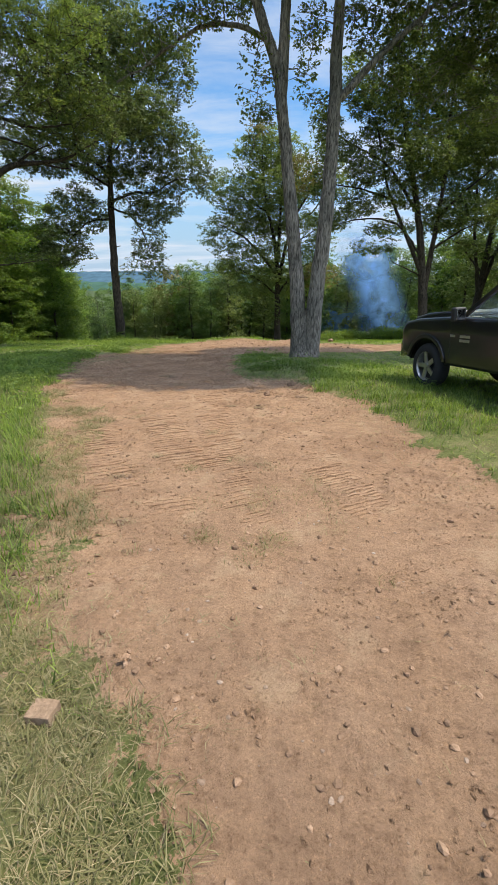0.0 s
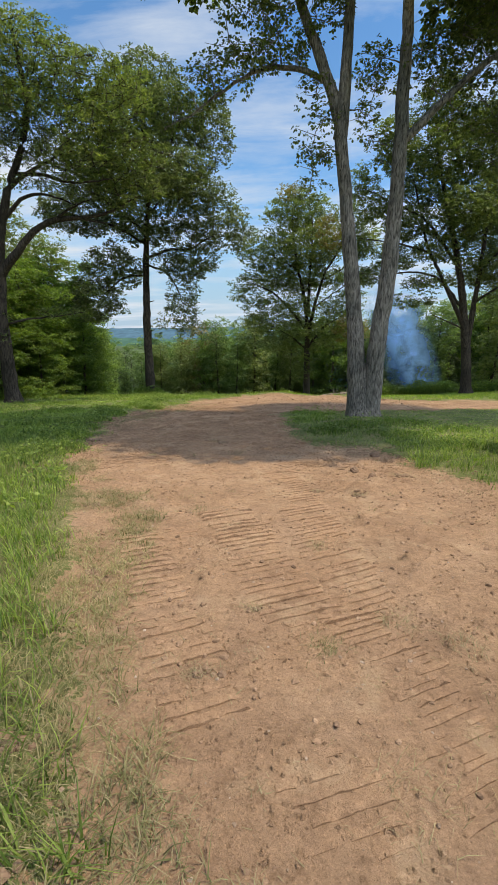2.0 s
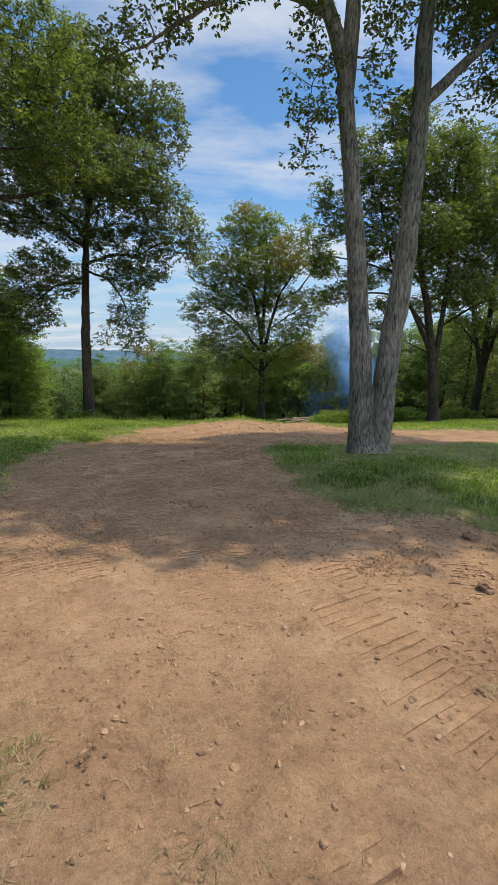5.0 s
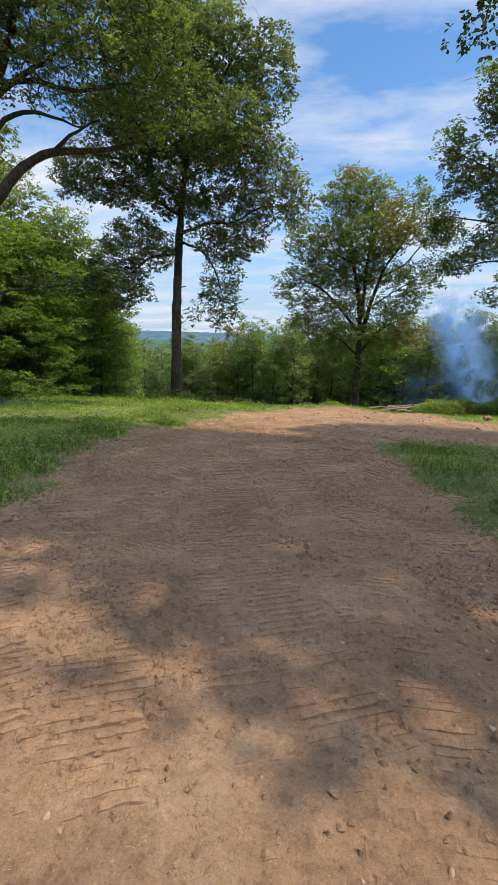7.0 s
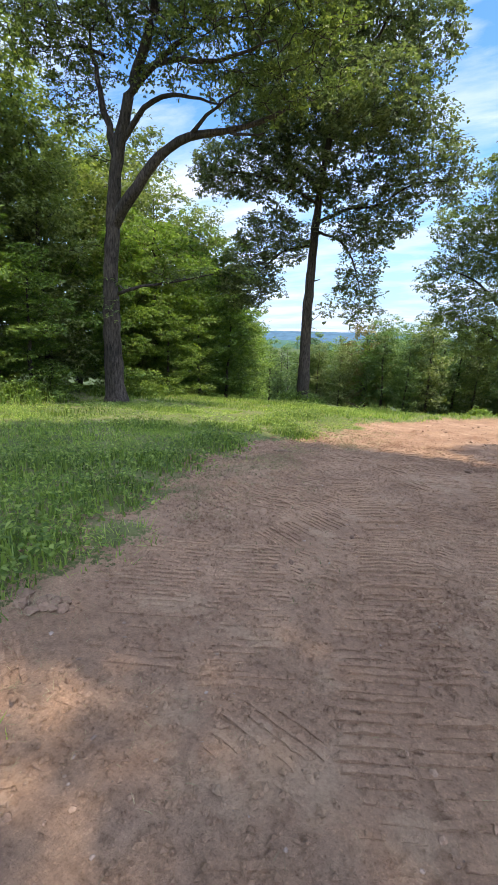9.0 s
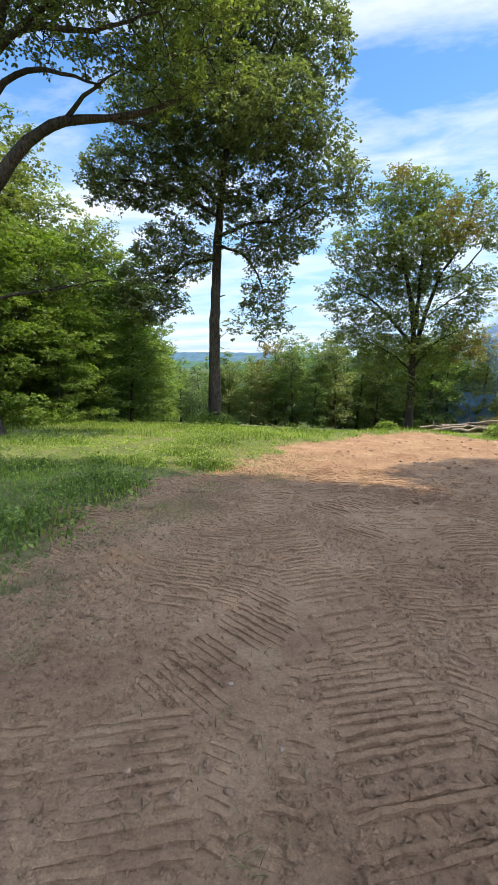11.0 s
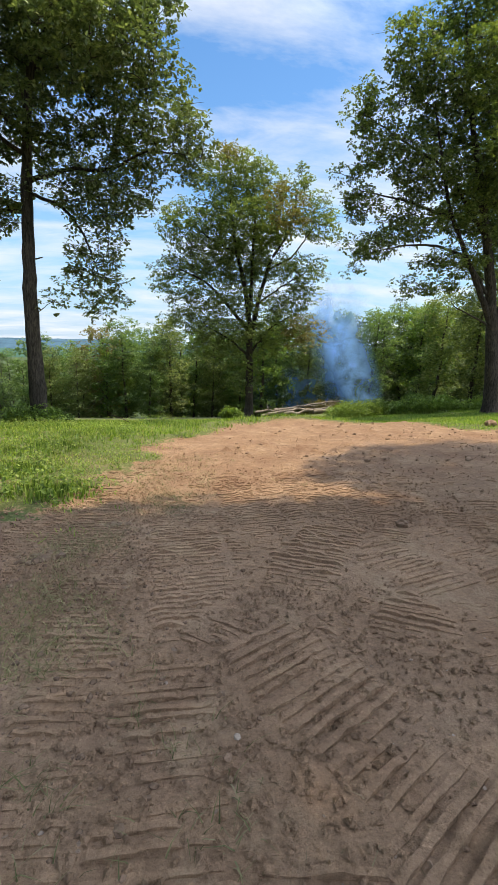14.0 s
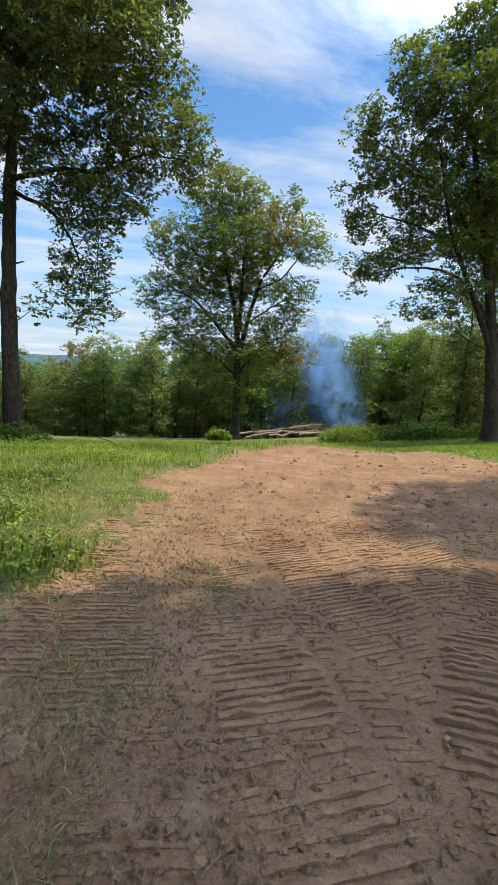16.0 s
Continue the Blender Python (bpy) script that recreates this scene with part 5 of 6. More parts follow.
def leafy_mound(name, label, centre, radii, n, per, size, mat, seed):
    """A bank of leafy weeds standing on the ground."""
    rng = np.random.RandomState(seed)
    g = rng.randn(n, 2)
    g /= np.linalg.norm(g, axis=1)[:, None]
    g *= rng.rand(n, 1) ** 0.5
    x, y = centre[0] + g[:, 0] * radii[0], centre[1] + g[:, 1] * radii[1]
    top = radii[2] * np.sqrt(np.clip(1 - (g**2).sum(1), 0.05, 1)) * (0.65 + 0.6 * fbm(x, y, 0.9, 2, seed))
    z = full_z(x, y)
    c = np.stack([x, y, z + top * (0.25 + 0.7 * rng.rand(n))], -1)
    v, f = rosettes(c, 0.20, max(2, per // 4), 4, size, rng, flat=0.9)
    xb, yb = tufted(x, y, rng, 3, 0.12)
    vb, fb = blade_arrays(xb, yb, full_z(xb, yb), np.repeat(top, 3) * 1.15, np.full(len(xb), 0.022), rng, 0.25, 2)
    ob = new(name, mesh_np(name, np.concatenate([v, vb]), np.concatenate([f, fb + len(v)]), mat))
    return tagged(ob, label, "weeds", kind="stuff")


leafy_mound("weed_bank", "tall bright green weeds beyond the bare earth", (4.8, 38.2), (2.4, 1.2, 1.2), 420, 16, 0.12, LUSH, 301)
leafy_mound("weed_bank", "tall bright green weeds beyond the bare earth", (8.6, 38.2), (2.4, 1.2, 1.3), 420, 16, 0.12, LUSH, 302)
leafy_mound("weed_bank", "tall bright green weeds at the wood's edge", (13.0, 38.4), (2.4, 1.2, 0.9), 300, 16, 0.13, LUSH, 303)
leafy_mound("weeds_round_trunk", "leafy weeds round the foot of the oak", (-11.1, 30.7), (1.5, 0.8, 0.75), 190, 14, 0.11, MAPLE, 304)
leafy_mound("shrub", "low leafy shrub beyond the crest", (-2.6, 44), (0.8, 0.6, 0.9), 110, 16, 0.16, MAPLE, 305)
leafy_mound("bramble", "low brambles at the wood's edge", (-14.6, 17.0), (1.2, 2.4, 0.7), 260, 16, 0.08, MAPLE, 306)
leafy_mound("bramble", "low brambles at the wood's edge", (-15.0, 23.4), (1.2, 3.0, 0.7), 260, 16, 0.08, MAPLE, 307)
leafy_mound("bramble", "low brambles at the wood's edge", (-15.6, 12.0), (1.4, 3.0, 0.8), 260, 16, 0.08, MAPLE, 308)
leafy_mound("roadside_weeds", "broad-leaved weeds in the long grass", (-5.0, 6.8), (1.1, 2.2, 0.26), 110, 9, 0.07, LUSH, 309)


for n, (x, y, a, b) in enumerate([(-8.2, 12.0, 1.6, 1.4), (-9.6, 14.6, 1.5, 1.3), (-7.0, 13.4, 0.8, 1.0), (-11.6, 16.4, 1.2, 1.4), (-12.0, 26.5, 1.2, 1.4), (-7.0, 11.2, 0.9, 1.0), (-8.9, 16.2, 0.9, 0.6), (-10.6, 19.0, 0.9, 0.9), (-7.4, 20.2, 0.8, 0.9), (-6.9, 22.6, 0.8, 0.8), (-8.6, 24.2, 1.0, 0.9), (-6.3, 24.8, 1.0, 0.7), (-9.6, 26.6, 1.1, 0.9), (-7.2, 18.6, 0.6, 0.5), (-6.3, 12.3, 0.5, 0.7), (-6.7, 13.9, 0.5, 0.7), (-6.9, 15.5, 0.6, 0.7), (-7.7, 17.1, 0.8, 0.5), (-5.8, 11.1, 0.4, 0.6), (-7.6, 12.8, 0.7, 0.7), (-5.3, 9.6, 0.5, 0.7), (-6.4, 17.6, 0.5, 0.4)]):
    leafy_mound("lane_weeds", "low broad-leaved weeds in the grass lane", (x, y), (a, b, 0.13), 130, 10, 0.045, LUSH, 320 + n)


for n, (x, y, a, b) in enumerate([(-0.9, 14.6, 0.6, 0.8), (0.2, 13.3, 0.8, 0.6), (1.4, 14.0, 0.8, 0.7), (-0.5, 12.4, 0.5, 0.6), (1.0, 12.0, 0.8, 0.6), (-0.7, 16.2, 0.7, 0.5), (2.4, 12.8, 0.8, 0.8), (1.6, 10.6, 0.7, 0.6), (2.8, 9.4, 0.6, 0.6)]):
    leafy_mound("trackside_weeds", "low weeds in the grass round the twin-trunked oak", (x, y), (a, b, 0.10), 120, 10, 0.042, MAPLE, 350 + n)


# ---------------------------------------------------------------- stones, clods
def stone_points(n, rng, flat=0.7):
    """Twenty-sided lumps with uneven corners."""
    ph = (1 + 5**0.5) / 2
    v = np.array([(-1, ph, 0), (1, ph, 0), (-1, -ph, 0), (1, -ph, 0), (0, -1, ph), (0, 1, ph), (0, -1, -ph), (0, 1, -ph), (ph, 0, -1), (ph, 0, 1), (-ph, 0, -1), (-ph, 0, 1)]) / 1.9
    f = np.array([(0, 11, 5), (0, 5, 1), (0, 1, 7), (0, 7, 10), (0, 10, 11), (1, 5, 9), (5, 11, 4), (11, 10, 2), (10, 7, 6), (7, 1, 8), (3, 9, 4), (3, 4, 2), (3, 2, 6), (3, 6, 8), (3, 8, 9), (4, 9, 5), (2, 4, 11), (6, 2, 10), (8, 6, 7), (9, 8, 1)])
    vs = v[None] * (1 + 0.17 * rng.randn(n, 12, 1)) * (np.array([1, 1, flat]) * (0.7 + 0.6 * rng.rand(n, 1, 3)))
    return vs, f


def lumps(name, label, x, y, size, mat, seed, sink=0.3, category="stones", flat=0.7):
    rng = np.random.RandomState(seed)
    n = len(x)
    vs, f = stone_points(n, rng, flat)
    a = rng.rand(n) * 6.28
    vx = vs[..., 0] * np.cos(a)[:, None] - vs[..., 1] * np.sin(a)[:, None]
    vy = vs[..., 0] * np.sin(a)[:, None] + vs[..., 1] * np.cos(a)[:, None]
    s = size[:, None]
    v = np.stack([vx * s + x[:, None], vy * s + y[:, None], vs[..., 2] * s + (full_z(x, y) + size * (0.5 - sink))[:, None]], -1).reshape(-1, 3)
    ff = (f[None] + 12 * np.arange(n)[:, None, None]).reshape(-1, 3)
    return tagged(new(name, mesh_np(name, v, ff, mat)), label, category, kind="stuff")


def stone_material(name, stops, scale=40):
    m, nt, b = material(name, 0.9)
    geo = nt.nodes.new("ShaderNodeNewGeometry")
    r = ramp_node(nt, stops)
    nt.links.new(geo.outputs["Random Per Island"], r.inputs[0])
    n = noise_node(nt, scale, 5.0, 0.65)
    g = ramp_node(nt, [(0.35, (0.75, 0.74, 0.72)), (0.65, (1.15, 1.15, 1.15))])
    nt.links.new(n.outputs["Fac"], g.inputs[0])
    c = mix_node(nt, 1.0, r.outputs[0], g.outputs[0], "MULTIPLY")
    nt.links.new(c.outputs[0], b.inputs["Base Color"])
    b.inputs["Specular IOR Level"].default_value = 0.2
    bump_node(nt, b, n.outputs["Fac"], 0.7, 0.01)
    return m


CLOD = stone_material("earth_clod", [(0.0, (0.19, 0.12, 0.077)), (0.6, (0.28, 0.178, 0.113)), (1.0, (0.35, 0.232, 0.152))])
SOD = stone_material("torn_sod", [(0.0, (0.17, 0.108, 0.07)), (1.0, (0.25, 0.16, 0.104))])
PEBBLE = stone_material("pebble", [(0.0, (0.22, 0.15, 0.105)), (0.6, (0.29, 0.208, 0.15)), (0.92, (0.33, 0.25, 0.19)), (1.0, (0.40, 0.33, 0.265))])
rng = np.random.RandomState(41)
px, py = scatter(-7, 5, 0.8, 20, 110, rng, lambda x, y: dirt_amount(x, y) * smooth_step(0.30, 0.7, fbm(x, y, 0.8, 2, 60)))
lumps("clods", "crumbled clods of earth on the track", px, py, 0.004 + 0.016 * rng.rand(len(px)) ** 3, CLOD, 42, category="clods")
px, py = scatter(-6.5, 3.5, 0.8, 15, 48, rng, lambda x, y: dirt_amount(x, y))
lumps("pebbles", "small pale pebbles pressed into the track", px, py, 0.003 + 0.011 * rng.rand(len(px)) ** 4, PEBBLE, 43, 0.45, flat=0.45)


def crumb_field(x, y, size, seed, lift=0.0):
    """Small broken lumps of the track's own earth, half sunk in it: eight-sided, uneven."""
    rng = np.random.RandomState(seed)
    n = len(x)
    v = np.array([(1, 0, 0), (0, 1, 0), (-1, 0, 0), (0, -1, 0), (0, 0, 0.75), (0, 0, -0.8)], float)
    f = np.array([(0, 1, 4), (1, 2, 4), (2, 3, 4), (3, 0, 4), (1, 0, 5), (2, 1, 5), (3, 2, 5), (0, 3, 5)])
    vs = v[None] * (1 + 0.16 * rng.randn(n, 6, 1)) + 0.12 * rng.randn(n, 6, 3)
    vs = vs * (0.7 + 0.6 * rng.rand(n, 1, 3))
    a = rng.rand(n) * 6.28
    vx = vs[..., 0] * np.cos(a)[:, None] - vs[..., 1] * np.sin(a)[:, None]
    vy = vs[..., 0] * np.sin(a)[:, None] + vs[..., 1] * np.cos(a)[:, None]
    s = size[:, None]
    p = np.stack([vx * s + x[:, None], vy * s + y[:, None], vs[..., 2] * s + (full_z(x, y) + size * 0.18 + lift)[:, None]], -1).reshape(-1, 3)
    ff = (f[None] + 6 * np.arange(n)[:, None, None]).reshape(-1, 3)
    me = mesh_np("crumbs", p, ff, EARTH, {"dirt": np.ones(len(p)), "fresh": fresh_amount(p[:, 0], p[:, 1])})
    return tagged(new("crumbs", me), "loose crumbs of dry earth strewn over the track", "crumbs", kind="stuff")


px, py = scatter(-6.6, 2.6, 1.0, 9.0, 760, rng, lambda x, y: dirt_amount(x, y) * (0.12 + 0.88 * smooth_step(0.38, 0.66, fbm(x, y, 1.4, 3, 66))))
crumb_field(px, py, 0.004 + 0.010 * rng.rand(len(px)) ** 2, 46)
px, py = scatter(-6.6, 2.0, 9.0, 22.0, 1150, rng, lambda x, y: dirt_amount(x, y) * (0.06 + 0.94 * smooth_step(18.2, 15.6, y + 0.2 * x)) * (0.15 + 0.85 * smooth_step(0.36, 0.64, fbm(x, y, 1.2, 3, 67))))
crumb_field(px, py, 0.005 + 0.013 * rng.rand(len(px)) ** 2, 47, 0.004)
px, py = scatter(-6.9, -4.7, 12.4, 17.2, 520, rng, lambda x, y: smooth_step(0.35, 0.6, fbm(x, y, 1.6, 3, 63)) * smooth_step(-4.7, -5.5, x + 0.15 * np.sin(y * 2)))
lumps("clods", "dark broken clods along the torn edge of the turf", px, py, 0.004 + 0.013 * rng.rand(len(px)) ** 3, SOD, 48, category="clods")
px, py = scatter(-6.5, 3, 19, 25.8, 14, rng, lambda x, y: dirt_amount(x, y) * smooth_step(0.4, 0.7, fbm(x, y, 0.8, 2, 62)))
lumps("clods", "reddish clods on the freshly graded earth", px, py, 0.012 + 0.040 * rng.rand(len(px)) ** 4, CLOD, 44, category="clods")
px, py = 0.6 + 0.8 * rng.randn(60), 9.4 + 0.8 * rng.randn(60)
lumps("clods", "clods turned up at the edge of the grass", px, py, 0.008 + 0.018 * rng.rand(60) ** 2, CLOD, 45, category="clods")


def single_stone(name, label, x, y, size, mat, seed, flat=0.6):
    rng = np.random.RandomState(seed)
    bm = bmesh.new()
    bmesh.ops.create_icosphere(bm, subdivisions=3, radius=1.0)
    for v in bm.verts:
        k = 1 + 0.35 * (noise.noise(v.co * 1.3 + Vector((seed, 0, 0)))) + 0.22 * noise.noise(v.co * 3.1 + Vector((0, seed, 0))) + 0.12 * noise.noise(v.co * 8 + Vector((seed, seed, 0)))
        v.co = Vector((v.co.x * size, v.co.y * size * 0.8, v.co.z * size * flat)) * k
    me = bpy.data.meshes.new(name)
    bm.to_mesh(me)
    bm.free()
    me.materials.append(mat)
    ob = new(name, me)
    ob.location = (x, y, float(full_z(np.array([x]), np.array([y]))[0]) + size * flat * 0.3)
    ob.rotation_euler = (0.1, 0.15, rng.rand() * 6)
    return tagged(ob, label, "stone")


def torn_sod(x, y, size, seed):
    """A torn lump of turf: a crumbled core with dry roots and blades sticking out."""
    rng = np.random.RandomState(seed)
    root = empty("torn_sod", (0, 0, 0))
    n = 24
    g = rng.randn(n, 2) * size * 0.55
    vs, f = stone_points(n, rng, 0.6)
    s = size * (0.12 + 0.26 * rng.rand(n))[:, None]
    gx, gy = x + g[:, 0], y + 0.7 * g[:, 1]
    v = np.stack([vs[..., 0] * s + gx[:, None], vs[..., 1] * s + gy[:, None], vs[..., 2] * s + (full_z(gx, gy) + 0.25 * s[:, 0])[:, None]], -1).reshape(-1, 3)
    soil = part_of("soil_lump", mesh_np("soil_lump", v, (f[None] + 12 * np.arange(n)[:, None, None]).reshape(-1, 3), SOD), root)
    m = 90
    bx, by = x + rng.randn(m) * size * 0.8, y + rng.randn(m) * size * 0.6
    vb, fb = blade_arrays(bx, by, full_z(bx, by) + 0.01, size * (0.25 + 0.4 * rng.rand(m)), np.full(m, 0.003), rng, 1.5, 2)
    tagged(soil, kind="stuff")
    tagged(part_of("root_mat", mesh_np("root_mat", vb, fb, HAY), root), kind="stuff")
    return tagged(root, "torn clump of sod with dry grass roots", "sod", "clumps of torn sod")


for n, (x, y, s) in enumerate([(-5.22, 10.95, 0.13), (-2.79, 11.19, 0.11), (-2.62, 11.0, 0.09), (-1.95, 3.54, 0.09), (-1.92, 3.30, 0.08), (-0.86, 7.73, 0.06), (-0.38, 7.61, 0.07), (0.3, 8.6, 0.10), (-1.31, 5.08, 0.05), (-2.15, 3.95, 0.08), (-1.75, 3.05, 0.09), (-1.45, 2.85, 0.07), (-2.5, 5.4, 0.08), (-3.2, 6.9, 0.08), (-1.15, 3.6, 0.06), (-1.5, 4.5, 0.06), (-5.9, 15.9, 0.10), (-5.6, 16.6, 0.09), (-6.2, 15.0, 0.10)]):
    torn_sod(x, y, s, 500 + n)


def grass_tuft(x, y, size, seed, mat, height=0.05):
    """A flattened tuft left growing on the bare earth."""
    rng = np.random.RandomState(seed)
    m = 110
    bx, by = x + rng.randn(m) * size, y + rng.randn(m) * size * 1.3
    v, f = blade_arrays(bx, by, full_z(bx, by) - 0.002, height * (0.4 + 0.8 * rng.rand(m)), np.full(m, 0.0035), rng, 1.1, 2)
    return tagged(new("grass_tuft", mesh_np("grass_tuft", v, f, mat)), "flattened dry tuft of grass on bare earth", "grass tuft", kind="stuff")


for n, (x, y, s) in enumerate([(-0.49, 5.06, 0.07), (-0.11, 4.12, 0.10), (-0.2, 3.95, 0.08), (-0.53, 3.44, 0.05), (0.29, 4.47, 0.07), (-0.9, 4.75, 0.05), (-2.4, 7.4, 0.12), (-2.1, 6.9, 0.08), (-3.55, 9.6, 0.05), (-2.15, 9.9, 0.09), (-0.16, 4.83, 0.07), (0.27, 4.12, 0.10), (0.36, 3.70, 0.10), (-0.21, 3.28, 0.08), (-0.62, 3.95, 0.09), (-0.05, 3.42, 0.06), (-0.9, 6.1, 0.06)]):
    grass_tuft(x, y, s, 540 + n, OLIVE if n % 2 else HAY, 0.06)
for n, (x, y, s, what) in enumerate([(-4.30, 12.20, 0.022, "crumbling clod of earth in the track"), (-4.36, 12.05, 0.028, "crumbling clod of earth in the track"), (-4.20, 12.12, 0.018, "crumbling clod of earth in the track"), (-3.25, 14.35, 0.032, "dark clod in a rut"),
                                     (-3.24, 16.35, 0.055, "dark stone at the edge of the shade"), (-0.30, 8.8, 0.07, "broken clod beside the wheel rut"), (-0.1, 8.5, 0.06, "broken clod beside the wheel rut"), (0.15, 9.9, 0.08, "broken clod near the grass"),
                                     (2.3, 23.2, 0.16, "dark boulder at the edge of the bare earth"), (-4.05, 12.9, 0.022, "small stone in the track"), (-1.3, 2.75, 0.035, "flat buff stone in the grass")]):
    single_stone("stone", what, x, y, s, CLOD if y > 20 or y < 4 else SOD, 60 + n, 0.8)


def beveled_box(size, bevel=0.01, segs=2):
    bm = bmesh.new()
    bmesh.ops.create_cube(bm, size=1.0)
    bmesh.ops.scale(bm, vec=size, verts=bm.verts)
    bmesh.ops.bevel(bm, geom=bm.edges[:], offset=bevel, segments=segs, affect="EDGES", profile=0.6)
    return bm


def build_brick():
    bm = beveled_box((0.098, 0.078, 0.045), 0.006)
    bmesh.ops.subdivide_edges(bm, edges=bm.edges[:], cuts=2, use_grid_fill=True)
    for v in bm.verts:
        v.co += 0.004 * noise.noise_vector(v.co * 22)
    me = bpy.data.meshes.new("brick")
    bm.to_mesh(me)
    bm.free()
    me.materials.append(stone_material("buff_brick", [(0.0, (0.25, 0.172, 0.112)), (1.0, (0.28, 0.192, 0.126))], 60))
    ob = new("brick", me)
    x, y = -0.875, 2.01
    ob.location = (x, y, float(full_z(np.array([x]), np.array([y]))[0]) + 0.022)
    ob.rotation_euler = (0.05, -0.06, radians(-4))
    tagged(ob, "loose buff brick lying in the grass verge", "brick")


build_brick()

# ---------------------------------------------------------------- brush fire beyond the crest
WOOD_GREY = bark_material("weathered_wood", (0.14, 0.115, 0.09), (0.38, 0.32, 0.26), 0.6)


def log(name, label, a, b, r0, r1, seed, mat=WOOD_GREY, category="log", twigs=4):
    rng = np.random.RandomState(seed)
    w = Build()
    ln = math.dist(a, b)
    p = curve_points(a, b, 10, 0.02 * ln, 0.008 * ln, rng)
    w.tube(p, np.linspace(r0, r1, 10), 9, 0.06)
    for _ in range(twigs):
        i = rng.randint(2, 9)
        q = p[i] + np.array([rng.randn() * 0.6, rng.randn() * 0.4, 0.35 + 0.5 * rng.rand()])
        w.tube(curve_points(p[i], q, 4), np.linspace(r0 * 0.35, 0.02, 4), 5)
    return tagged(new(name, w.mesh(name, mat)), label, category)


def gz(x, y, up=0.0):
    return (x, y, float(ground_z(x, y)) + up)


for n, (a, b, r) in enumerate([(gz(1.8, 65, 0.9), gz(8.5, 66, 1.0), 0.20), (gz(3.2, 64, 0.6), gz(11.5, 65.5, 0.9), 0.24), (gz(5.0, 63.5, 0.5), gz(12.5, 65, 0.7), 0.22), (gz(4.2, 66, 1.2), gz(13, 66.5, 1.3), 0.18), (gz(2.4, 63.8, 0.4), gz(6.5, 65, 0.9), 0.16),
                                (gz(7.5, 64.5, 1.3), gz(12.8, 66, 1.7), 0.14), (gz(8.5, 63.5, 0.5), gz(14, 65, 0.5), 0.25)]):
    log("log", "weathered grey log in the smouldering pile", a, b, r * 0.75, r * 0.4, 400 + n)
log("fallen_branch", "bleached fallen branch below the wood", gz(-30.6, 60, 1.9), gz(-27.6, 60, 0.1), 0.13, 0.07, 420, category="branch")
log("fallen_branch", "bleached fallen branch below the wood", gz(-34.5, 58, 1.2), gz(-33.2, 58, 0.1), 0.10, 0.05, 421, category="branch")
log("dead_branch", "thin dead branch lying on the crest", gz(-7.2, 24.9, 0.30), gz(-6.5, 24.6, 0.03), 0.012, 0.006, 422, BARK_DARK, "branch", 0)
leafy_mound("brush_pile", "scorched brush heaped for burning", (11.0, 67), (3.0, 1.5, 2.4), 260, 14, 0.28, BROWNED, 430)


